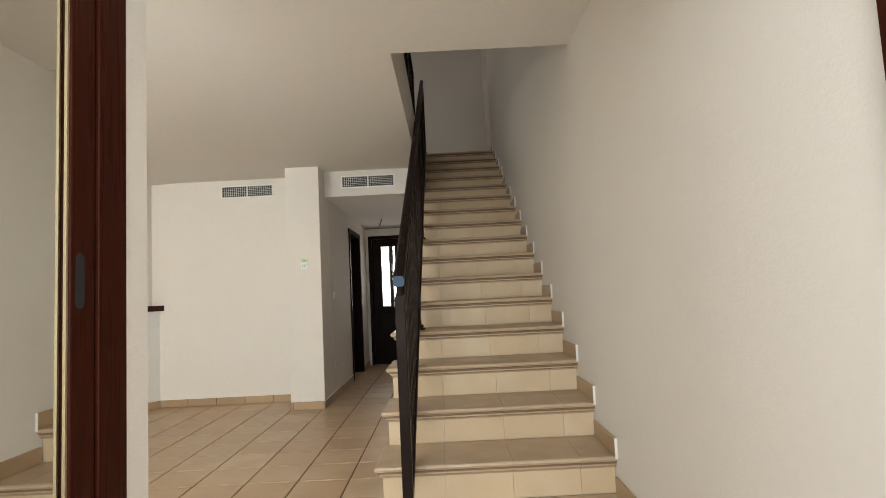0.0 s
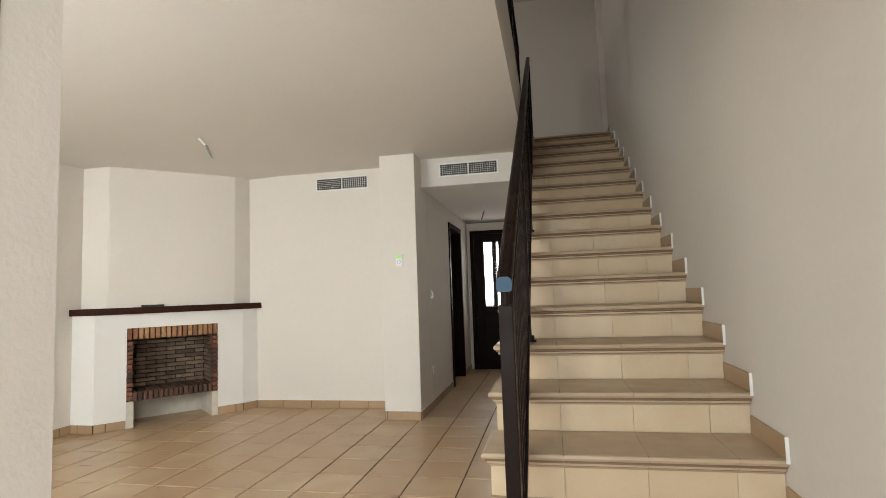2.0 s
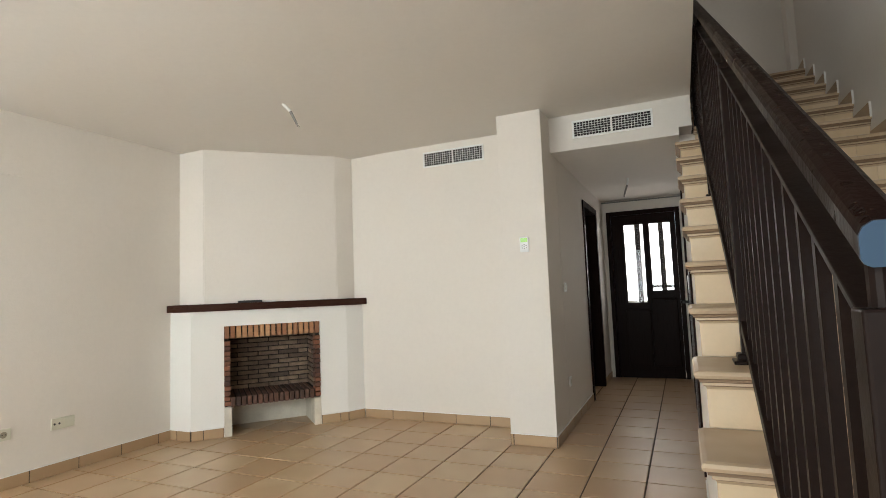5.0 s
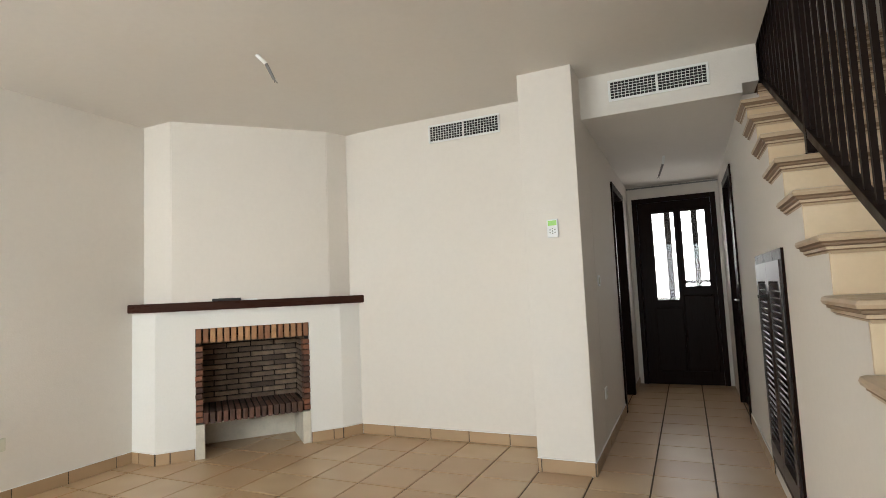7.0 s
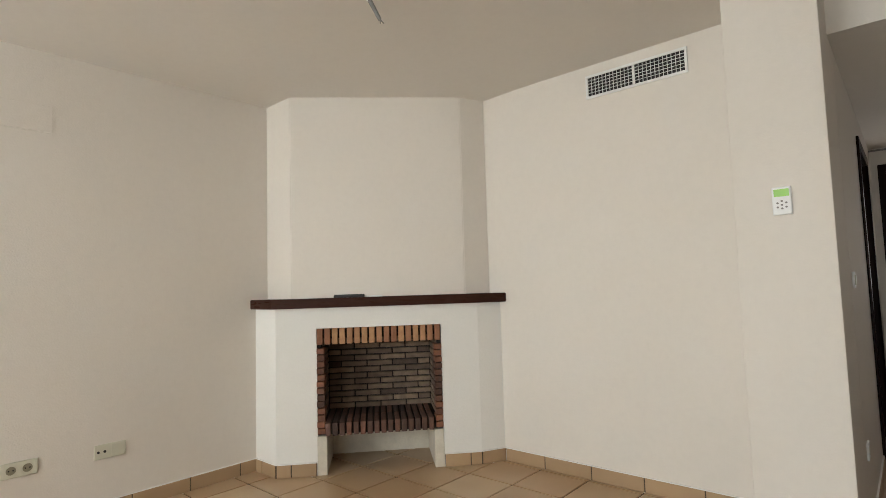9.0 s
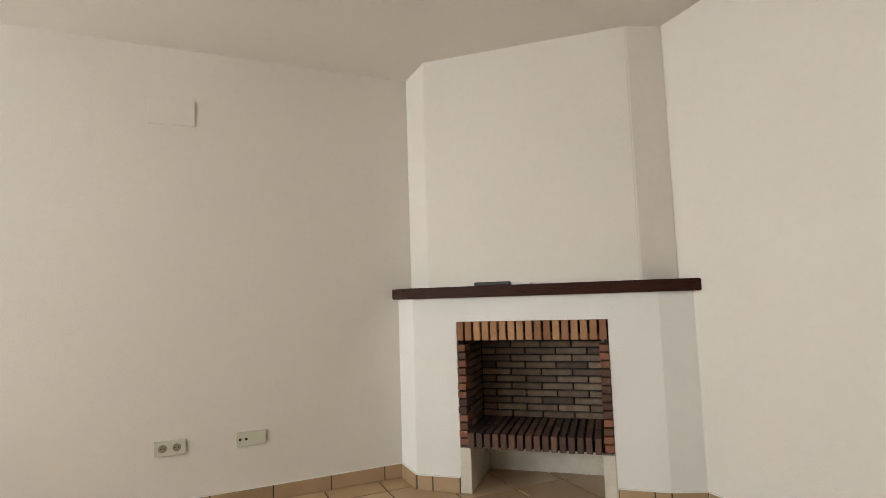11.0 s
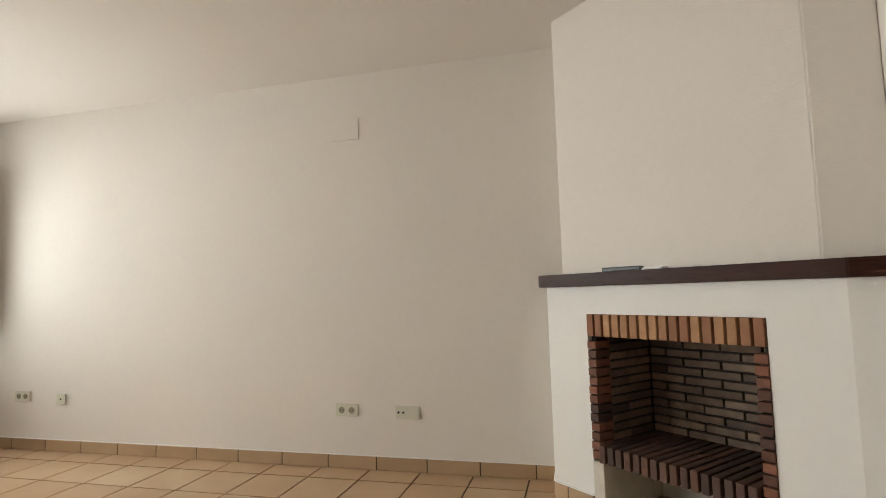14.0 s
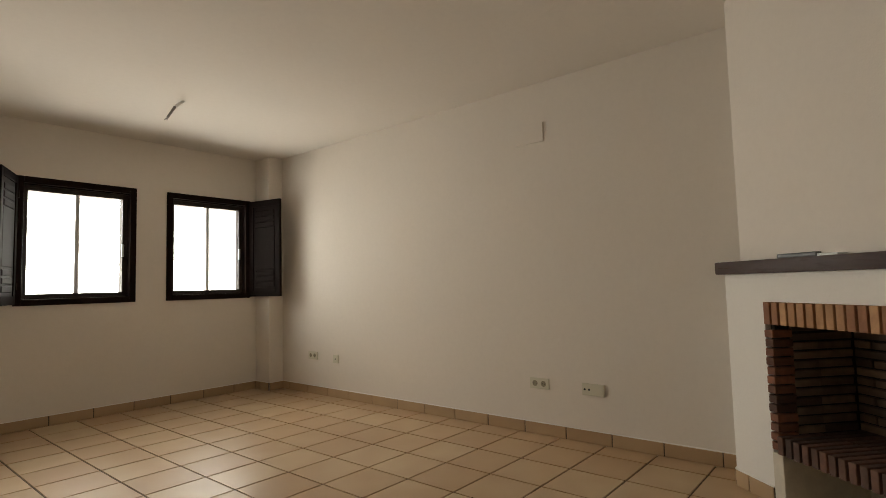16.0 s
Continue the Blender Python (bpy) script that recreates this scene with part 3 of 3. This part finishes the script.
        for i in range(1, m):
            piece("slat", h, pose(0, y - 0.0085, z0 + f + (z1 - z0 - 2 * f) * i / m), g)


grille(-2.550, -1.924, NORTH, 2.417, 2.570)
grille(-1.070, -0.446, 6.080, 2.428, 2.576)

# ---- small fittings ----
def socket_plate(y, z, w, h, kind):
    """A plate on the west wall."""
    g = thing("wall_socket", {"double": "ivory double wall socket", "aerial": "ivory aerial and blank outlet plate", "single": "small ivory single outlet plate"}[kind] + " above the skirting", "socket", "sockets on the long wall")
    part("plate", boxes((WEST + 0.0005, WEST + 0.012, y - w / 2, y + w / 2, z - h / 2, z + h / 2), bevel=0.003), PLASTIC, g)
    if kind == "double":
        for c in (y - w * 0.22, y + w * 0.22):
            bm = bmesh.new()
            rod(bm, (WEST + 0.0115, c, z), (WEST + 0.013, c, z), 0.021, seg=20)
            ring = part("socket_well", bm, WELL, g)
            bm = bmesh.new()
            for d in (-0.009, 0.009):
                rod(bm, (WEST + 0.0125, c + d, z), (WEST + 0.0137, c + d, z), 0.0035, seg=8)
            part("pin_holes", bm, BLACK, ring)
    elif kind == "aerial":
        bm = bmesh.new()
        for d in (0.020, 0.052):
            rod(bm, (WEST + 0.0115, y - w / 2 + d, z), (WEST + 0.0135, y - w / 2 + d, z), 0.0075, seg=14)
        part("connector", bm, BLACK, g)
        part("cover", boxes((WEST + 0.011, WEST + 0.014, y + 0.004, y + w / 2 - 0.008, z - h / 2 + 0.008, z + h / 2 - 0.008), bevel=0.001), PLASTIC, g)
    else:
        part("connector", rod(bmesh.new(), (WEST + 0.0115, y, z), (WEST + 0.0135, y, z), 0.008, seg=14), BLACK, g)


socket_plate(3.757, 0.367, 0.156, 0.078, "double")
socket_plate(4.17, 0.362, 0.160, 0.080, "aerial")
socket_plate(1.05, 0.400, 0.150, 0.080, "double")
socket_plate(1.425, 0.385, 0.080, 0.080, "single")
cover = thing("cover_plate", "square cover plate painted like the wall, near the ceiling", "cover plate")
part("plate", boxes((WEST + 0.0005, WEST + 0.0105, 3.630, 3.864, 2.145, 2.290), bevel=0.001), WALL, cover)

th = thing("thermostat", "white thermostat with a green display and round buttons", "thermostat")
part("case", boxes((-1.479, -1.407, 5.772, 5.789, 1.50, 1.62), bevel=0.004), WHITE, th)
part("display", boxes((-1.471, -1.415, 5.7705, 5.773, 1.578, 1.610)), LCD, th, "green lit display")
bm = bmesh.new()
for a, b in ((0, 0), (0.016, 0.008), (-0.016, 0.008), (0.016, -0.010), (-0.016, -0.010), (0, 0.016), (0, -0.016)):
    rod(bm, (-1.443 + a, 5.7725, 1.542 + b), (-1.443 + a, 5.7705, 1.542 + b), 0.0045, seg=10)
part("buttons", bm, CABLE, th)


def switch(y, z, kind):
    g = thing("light_switch" if kind == "switch" else "wall_socket", "small white light switch on the hall wall" if kind == "switch" else "small white socket on the hall wall", "switch" if kind == "switch" else "socket")
    part("plate", boxes((HALL_W + 0.0005, HALL_W + 0.010, y - 0.04, y + 0.04, z - 0.04, z + 0.04), bevel=0.003), WHITE, g)
    if kind == "switch":
        part("rocker", boxes((HALL_W + 0.010, HALL_W + 0.015, y - 0.025, y + 0.025, z - 0.025, z + 0.025), bevel=0.002), PLASTIC, g)
    else:
        part("socket_well", rod(bmesh.new(), (HALL_W + 0.009, y, z), (HALL_W + 0.0115, y, z), 0.02), PLASTIC, g)


switch(6.38, 1.21, "switch")
switch(6.38, 0.40, "socket")


def wire(at, end, group="bare lamp wires"):
    """A bare lamp lead hanging from the ceiling, bent once."""
    g = thing("lamp_wire", "bare cable end hanging from the ceiling without a lamp", "cable", group)
    a, b = Vector(at), Vector(end)
    m = a.lerp(b, 0.45) + Vector((0.012, 0.0, 0.01))
    bm = bmesh.new()
    rod(bm, a, m, 0.011, seg=10)
    part("sleeve", bm, WHITE, g, "pale plastic sleeve")
    bm = bmesh.new()
    rod(bm, m, b, 0.011, 0.009, seg=10)
    rod(bm, b, b + (b - m) * 0.25 + Vector((0.01, 0, 0)), 0.003, seg=6)
    rod(bm, b, b + (b - m) * 0.2 + Vector((-0.008, 0, 0)), 0.003, seg=6)
    part("cable", bm, CABLE, g, "dark cable tail")


wire((-2.879, 4.663, TOP + 0.022), (-2.80, 4.72, 2.47))
wire((-2.94, 1.60, TOP), (-2.81, 1.62, 2.43))
wire((-0.78, 7.57, HALL_TOP), (-0.84, 7.75, 2.19))
conduit = thing("cable_conduit", "thin cable run along the hall ceiling", "cable")
part("cable", bar(bmesh.new(), (HALL_W, FRONT - 0.02, HALL_TOP - 0.02), (HALL_E, FRONT - 0.02, HALL_TOP - 0.02), 0.015, 0.015), CABLE, conduit)


# ---- doors ----
def casing(name, x, into, y0, y1, top, label):
    """A door frame round an opening in a hall wall."""
    t = 0.07
    g = thing(name, label, "door")
    xs = sorted((x - into * 0.012, x + into * 0.125))
    for a, b, c, d in ((y0 - 0.055, y0 + 0.02, 0, top + 0.05), (y1 - 0.02, y1 + 0.055, 0, top + 0.05)):
        part("jamb", boxes((*xs, a if a > y0 else y0 + 0.0, b if b < y1 else y1, c, top)), WOOD, g)
        part("architrave", boxes((*sorted((x - into * 0.001, x - into * 0.016)), a, b, c, d), bevel=0.003), WOOD, g)
    part("head", boxes((*xs, y0 + 0.02, y1 - 0.02, top - 0.02, top)), WOOD, g)
    part("architrave", boxes((*sorted((x - into * 0.001, x - into * 0.0155)), y0 + 0.02, y1 - 0.02, top - 0.02, top + 0.05), bevel=0.003), WOOD, g)
    return g


dw = casing("side_door", HALL_W, -1, *DW, 2.10, "dark wooden side door standing ajar in the hall")
bm = boxes((0, 0.78, -0.02, 0.02, 0.01, 2.07), bevel=0.003)
for a, b in ((0.25, 0.95), (1.10, 1.95)):
    box(bm, 0.12, 0.66, -0.026, 0.026, a, b, 0.012)
leaf = part("leaf", bm, WOOD, dw)
leaf.matrix_basis = pose(HALL_W - 0.10, DW[1] - 0.03, 0, 0, 0, -168)
de = casing("hall_door", HALL_E, 1, *DE, 2.10, "dark wooden door shut in the hall wall")
bm = boxes((HALL_E + 0.03, HALL_E + 0.07, DE[0] + 0.022, DE[1] - 0.022, 0.01, 2.078))
for a, b in ((0.25, 0.95), (1.10, 1.95)):
    box(bm, HALL_E + 0.022, HALL_E + 0.05, DE[0] + 0.14, DE[1] - 0.14, a, b, 0.01)
leaf = part("leaf", bm, WOOD, de)
bm = rod(bmesh.new(), (HALL_E + 0.03, DE[0] + 0.08, 1.0), (HALL_E - 0.03, DE[0] + 0.08, 1.0), 0.009)
rod(bm, (HALL_E - 0.03, DE[0] + 0.08, 1.0), (HALL_E - 0.03, DE[0] + 0.19, 1.0), 0.009)
part("handle", bm, METAL, leaf, "metal lever handle")

fd = thing("front_door", "dark panelled front door with two tall glass lights", "door")
fy = FRONT - 0.005
part("frame", boxes((FD[0], FD[0] + 0.055, fy - 0.02, fy + 0.1, 0, FD[2]), (FD[1] - 0.055, FD[1], fy - 0.02, fy + 0.1, 0, FD[2]), (FD[0] + 0.055, FD[1] - 0.055, fy - 0.02, fy + 0.1, FD[2] - 0.055, FD[2]), bevel=0.003), WOOD, fd)
L0, L1, R0x, R1x = -1.01, -0.75, -0.695, -0.42
d0, d1 = fy + 0.012, fy + 0.06
x0, x1, zt = FD[0] + 0.057, FD[1] - 0.057, FD[2] - 0.057
leaf = part("leaf", boxes((x0, L0, d0, d1, 0.0, zt), (L1, R0x, d0, d1, 0.0, zt), (R1x, x1, d0, d1, 0.0, zt), (L0, L1, d0, d1, 2.0, zt), (R0x, R1x, d0, d1, 2.0, zt), (L0, L1, d0, d1, 0.0, 0.97), (R0x, R1x, d0, d1, 0.0, 1.12)), WOOD, fd)
for a, b, c, d in ((L0 - 0.02, L1 + 0.02, 0.15, 0.88), (R0x - 0.02, R1x + 0.02, 0.15, 1.02)):
    part("panel", boxes((a, b, d0 - 0.012, d0 - 0.001, c, d), bevel=0.008), WOOD, leaf)
for a, b, c in ((L0, L1, 0.97), (R0x, R1x, 1.12)):
    p = part("pane", boxes((a, b, d0 + 0.02, d0 + 0.026, c, 2.0)), GLASS, leaf)
    p.visible_shadow = False
    part("bead", boxes((a, a + 0.012, d0 - 0.006, d0 + 0.019, c, 2.0), (b - 0.012, b, d0 - 0.006, d0 + 0.019, c, 2.0)), WOOD, leaf)
for x, w in ((-0.835, 0.034), (-0.545, 0.03)):
    part("bar", boxes((x - w, x + w, d0 + 0.028, d1 + 0.02, 0.97 if x < -0.7 else 1.12, 2.0)), ALU, leaf, "upright wooden glazing bar")
part("bar", boxes((R0x, R1x, d0 + 0.03, d1 + 0.01, 1.155, 1.19)), ALU, leaf)
part("handle", rod(bmesh.new(), (x1 - 0.06, d0 - 0.05, 1.0), (x1 - 0.17, d0 - 0.05, 1.0), 0.01), IRON, leaf)
structure("porch_roof", boxes((-3.5, 2.5, FRONT + 0.2, 11.6, 2.6, 2.8)), FACADE, "flat porch roof over the front door", "roof")
structure("porch_wall", boxes((-3.0, 2.5, 12.2, 12.4, -0.2, 2.2)), FACADE, "pale wall across from the front door", "wall")

# ---- terrace door ----
td = thing("terrace_door", "mahogany terrace door with reflective glass standing open", "door")
J0, J1 = JAMB - 0.05, JAMB + 0.002
part("frame", boxes((J0, J1, 1.108, ENTRY - 0.086, 0, 2.2), bevel=0.003), RED_WOOD, td)
part("frame", boxes((EAST - 0.03, EAST - 0.001, 0.80, 0.88, 0, 2.2), bevel=0.003), RED_WOOD, td)
part("frame", boxes((J1, EAST - 0.03, ENTRY - 0.165, ENTRY - 0.086, 2.12, 2.198), bevel=0.003), RED_WOOD, td)
stile = part("stile", boxes((J0, J1 - 0.006, 1.032, 1.105, 0.02, 2.12), bevel=0.004), RED_WOOD, td)
# pale strip stands in for the bright line of light beside the pane
part("glazing_bead", boxes((J1 - 0.017, J1 - 0.011, 1.026, 1.0315, 0.10, 2.02)), GAP_LIGHT, td, "pale brass-coloured strip standing in for light at the door gap")
part("stile", boxes((J0, J1 - 0.006, 0.10, 0.20, 0.02, 2.12), bevel=0.004), RED_WOOD, td)
part("rail", boxes((J0, J1 - 0.006, 0.20, 1.03, 2.02, 2.12), bevel=0.004), RED_WOOD, td)
part("rail", boxes((J0, J1 - 0.006, 0.20, 1.03, 0.02, 0.10), bevel=0.004), RED_WOOD, td)
part("pane", boxes((J0 + 0.018, J0 + 0.03, 0.20, 1.03, 0.10, 2.02)), COATED, td, "pane of reflective glass")
hx0, hx1, hy, hz0, hz1 = J1 - 0.0065, J1 - 0.0057, 1.058, 1.205, 1.290
bm = bmesh.new()
ring = [(hy + 0.013 * math.cos(a), (hz1 if a < math.pi else hz0) + 0.013 * math.sin(a)) for a in [math.pi * i / 8 for i in range(9)] + [math.pi * (1.001 + i / 8) for i in range(9)]]
sides = [[bm.verts.new((x, y, z)) for y, z in ring] for x in (hx0, hx1)]
bm.faces.new(sides[0][::-1])
bm.faces.new(sides[1])
for i in range(len(ring)):
    k = (i + 1) % len(ring)
    bm.faces.new((sides[0][i], sides[0][k], sides[1][k], sides[1][i]))
part("flush_pull", bm, BLACK, stile, "black oval flush pull")
# unseen fixed window added in the same wall, beside the door, for fill light
tw = tagged(new("added_window"), "unseen tall terrace window added beside the door to light the room", "window", "", "structure")
part("window_frame", boxes((TW[0], TW[0] + 0.05, ENTRY - 0.15, ENTRY - 0.09, 0, 2.2), (TW[1] - 0.05, TW[1], ENTRY - 0.15, ENTRY - 0.09, 0, 2.2), (TW[0] + 0.05, TW[1] - 0.05, ENTRY - 0.15, ENTRY - 0.09, 2.14, 2.2), (TW[0] + 0.05, TW[1] - 0.05, ENTRY - 0.15, ENTRY - 0.09, 0, 0.06)), RED_WOOD, tw)


# ---- windows and shutters ----
def window(name, x0, x1):
    g = tagged(new(name), "dark framed sliding window with two panes", "window", "windows", "structure")
    z0, z1 = WZ
    f = 0.055
    y0, y1 = SOUTH - 0.06, SOUTH + 0.02
    part("window_frame", boxes((x0, x0 + f, y0, y1, z0, z1), (x1 - f, x1, y0, y1, z0, z1), (x0 + f, x1 - f, y0, y1, z1 - f, z1), (x0 + f, x1 - f, y0, y1, z0, z0 + f), bevel=0.004), WOOD, g)
    # sliding frame, one step in and deeper
    s, v0, v1 = f + 0.042, SOUTH - 0.13, SOUTH - 0.055
    part("inner_frame", boxes((x0 + f - 0.01, x0 + s, v0, v1, z0 + f - 0.01, z1 - f + 0.01), (x1 - s, x1 - f + 0.01, v0, v1, z0 + f - 0.01, z1 - f + 0.01), (x0 + s, x1 - s, v0, v1, z1 - s - 0.012, z1 - f + 0.01), (x0 + s, x1 - s, v0, v1, z0 + f - 0.01, z0 + s)), ALU, g)
    part("track", boxes((x0 + f, x1 - f, v1 + 0.001, v1 + 0.03, z0 + f, z0 + f + 0.008), (x0 + f, x1 - f, v1 + 0.001, v1 + 0.03, z1 - f - 0.01, z1 - f)), IRON, g)
    m = (x0 + x1) / 2
    part("mullion", boxes((m - 0.016, m + 0.016, v0 + 0.01, v1 - 0.01, z0 + s, z1 - s - 0.012)), SILVER, g, "pale meeting stile")
    for a, b in ((x0 + s, m - 0.016), (m + 0.016, x1 - s)):
        p = part("pane", boxes((a, b, v0 + 0.03, v0 + 0.035, z0 + s, z1 - s - 0.012)), GLASS, g)
        p.visible_shadow = False
    part("catch", boxes((x0 + s - 0.012, x0 + s + 0.01, v1 + 0.001, v1 + 0.014, 1.45, 1.57), bevel=0.003), SILVER, g)
    part("window_sill", boxes((x0 - 0.05, x1 + 0.05, SOUTH - 0.27, SOUTH - 0.201, z0 - 0.05, z0 - 0.002)), FACADE, g)


window("window_1", *WX[1])
window("window_2", *WX[0])


def shutter(hinge, w, angle, label):
    g = thing("window_shutter", label, "shutter", "inner window shutters", at=(hinge, SOUTH + 0.024, 0))
    g.rotation_euler = (0, 0, radians(angle))
    z0, z1 = 1.03, 2.10
    leaf = part("leaf", boxes((0, 0.06, -0.016, 0.016, z0, z1), (w - 0.06, w, -0.016, 0.016, z0, z1), (0.06, w - 0.06, -0.016, 0.016, z1 - 0.07, z1), (0.06, w - 0.06, -0.016, 0.016, z0, z0 + 0.07), (0.06, w - 0.06, -0.008, 0.008, z0 + 0.07, z1 - 0.07), bevel=0.003), SHUTTER, g)
    part("panel", boxes((0.075, w - 0.075, -0.013, 0.013, z0 + 0.30, z1 - 0.30), bevel=0.008), SHUTTER, leaf)
    for a in (z0 + 0.10, z0 + 0.165, z0 + 0.23, z1 - 0.165, z1 - 0.23, z1 - 0.295):
        part("slat", boxes((0.085, w - 0.085, -0.016, 0.016, a, a + 0.052), bevel=0.009), SHUTTER, leaf)
    for a in (z0 + 0.15, z1 - 0.15):
        part("hinge", rod(bmesh.new(), (0.0, 0.018, a - 0.03), (0.0, 0.018, a + 0.03), 0.007), IRON, leaf)


shutter(WX[0][0], 0.46, 102, "dark brown panelled shutter swung open beside the window")
shutter(WX[1][1], 0.46, 66, "dark brown panelled shutter swung open into the room")

# ---- garden tree ----
def tree(x, y, h, r):
    g = thing("garden_tree", "green leafy tree beyond the garden wall", "tree", at=(x, y, -0.14))
    bm = rod(bmesh.new(), (0, 0, 0), (0.1, 0, h * 0.5), 0.13, 0.08)
    rg = random.Random(7)
    tips = []
    for i in range(7):
        a = i * 0.9
        tip = Vector((math.cos(a) * r * 0.6, math.sin(a) * r * 0.6, h * rg.uniform(0.65, 0.95)))
        rod(bm, (0.1, 0, h * 0.45), tip, 0.05, 0.015, 8)
        tips.append(tip)
    part("trunk", bm, BARK, g)
    verts, faces = [], []
    for i in range(2600):
        c = rg.choice(tips) + Vector((rg.gauss(0, 0.38) * r * 0.7, rg.gauss(0, 0.38) * r * 0.7, rg.gauss(0, 0.3) * r * 0.7))
        u = Vector((rg.uniform(-1, 1), rg.uniform(-1, 1), rg.uniform(-1, 1))).normalized()
        v = u.cross(Vector((rg.uniform(-1, 1), rg.uniform(-1, 1), 0.3))).normalized()
        k = len(verts)
        verts += [c - u * 0.10, c + v * 0.05, c + u * 0.10, c - v * 0.05]
        faces.append((k, k + 1, k + 2, k + 3))
    me = bpy.data.meshes.new("crown")
    me.from_pydata([tuple(v) for v in verts], [], faces)
    me.materials.append(LEAF)
    new("crown", me).parent = g


tree(-5.2, -9.5, 4.6, 1.8)

# ---- skirting ----
def skirting(name, a, b, start, label):
    """Skirting tiles along a wall foot from a to b; start: where along it a joint lies."""
    a, b = Vector(a), Vector(b)
    d = (b - a)
    length, u = d.length, d.normalized()
    g = tagged(new(name), label, "skirting", "", "structure")
    cuts = [0.0]
    s = start % 0.333
    while s < length - 0.02:
        if s > 0.02:
            cuts.append(s)
        s += 0.333
    cuts.append(length)
    ang = math.degrees(math.atan2(u.y, u.x))
    whole = None
    for s0, s1 in zip(cuts, cuts[1:]):
        w = s1 - s0 - 0.007
        if abs(w - 0.326) < 1e-4:
            whole = whole or finish("skirting_tile", boxes((0, 0.326, 0, 0.011, 0, 0.082), bevel=0.003), SKIRT)
            me = whole
        else:
            me = finish("skirting_tile", boxes((0, w, 0, 0.011, 0, 0.082), bevel=0.003), SKIRT)
        p = a + u * (s0 + 0.0035)
        piece("skirting_tile", me, pose(p.x, p.y, 0.001, 0, 0, ang), g)
    top = boxes((0, length, 0, 0.009, 0.0825, 0.089), bevel=0.002)
    bmesh.ops.transform(top, matrix=pose(a.x, a.y, 0.0005, 0, 0, ang), verts=top.verts)
    part("caulk", top, WHITE_PLASTER, g, "white caulk line")
    bm = boxes((0, length, 0.0, 0.006, 0, 0.082))
    bmesh.ops.transform(bm, matrix=pose(a.x, a.y, 0.0005, 0, 0, ang), verts=bm.verts)
    part("joint_bed", bm, GROUT, g)
    return g


LBL = "beige tile skirting along the wall foot"
skirting("baseboard", (WEST, 5.075), (WEST, 0.49), 5.075 - 3.955, LBL)
skirting("baseboard", (WEST, 0.49), (-4.38, 0.49), 0.5, LBL)
skirting("baseboard", (-4.38, 0.477), (-4.38, SOUTH), 0.5, LBL)
skirting("baseboard", (-4.369, SOUTH), (RETURN, SOUTH), 0.257, LBL)
skirting("baseboard", (-1.632, NORTH), (-3.285, NORTH), 0.342, LBL)
skirting("baseboard", (HALL_W, 5.79), (-1.632, 5.79), 0.34, LBL)
skirting("baseboard", (HALL_W, DW[0] - 0.055), (HALL_W, 5.779), 0.1, LBL)
skirting("baseboard", (HALL_W, FRONT), (HALL_W, DW[1] + 0.055), 0.1, LBL)
skirting("baseboard", (HALL_E, 2.36), (HALL_E, HATCH[0] - 0.01), 0.1, LBL)
skirting("baseboard", (HALL_E, HATCH[1] + 0.01), (HALL_E, DE[0] - 0.055), 0.1, LBL)
skirting("baseboard", (EAST, 0.99), (EAST, 2.3), 0.1, LBL)
skirting("baseboard", (JAMB, ENTRY), (TW[1], ENTRY), 0.1, LBL)
skirting("baseboard", (C.x, C.y), (B.x, B.y), 0.5, LBL)
skirting("baseboard", (B.x, B.y), F(OP1 + 0.005, 0, 0)[:2], 0.08, LBL)
skirting("baseboard", F(OP0 - 0.005, 0, 0)[:2], (A.x, A.y), 0.5, LBL)
skirting("baseboard", (A.x, A.y), (WEST + 0.011, A.y), 0.5, LBL)

# ---- floor tiles ----
PX, PY = 0.3415, 0.334
TX, TY = -1.287 - 10 * PX, 3.91
tile = finish("floor_tile", boxes((0.0055 - PX / 2, PX / 2 - 0.0055, 0.0055 - PY / 2, PY / 2 - 0.0055, -0.012, 0.0), bevel=0.0015), TILE)
rest = []
for i in range(-1, 18):
    for j in range(-12, 17):
        cx, cy = TX + (i + 0.5) * PX, TY + (j + 0.5) * PY
        x0, x1, y0, y1 = cx - PX / 2, cx + PX / 2, cy - PY / 2, cy + PY / 2
        inside = (x0 > WEST - 0.001 and x1 < EAST and y0 > SOUTH - 0.001 and y1 < NORTH) or (x0 > HALL_W and x1 < HALL_E and y1 < FRONT)
        if inside and not (x0 > HALL_E and y0 > 2.4):
            piece("floor_tile", tile, pose(cx, cy, 0), floor)
        else:
            x0, x1, y0, y1 = max(x0 + 0.0057, WEST), min(x1 - 0.0057, EAST), max(y0 + 0.0057, SOUTH), min(y1 - 0.0057, FRONT)
            if y0 > NORTH - 0.002:
                x0, x1 = max(x0, HALL_W - 0.1), min(x1, HALL_E + 0.1)
            if x1 - x0 > 0.01 and y1 - y0 > 0.01:
                rest.append((x0, x1, y0, y1, -0.012, 0.0))
cut_tiles = part("cut_tiles", boxes(*rest), TILE, floor)
tagged(cut_tiles, "", "", "", "stuff")
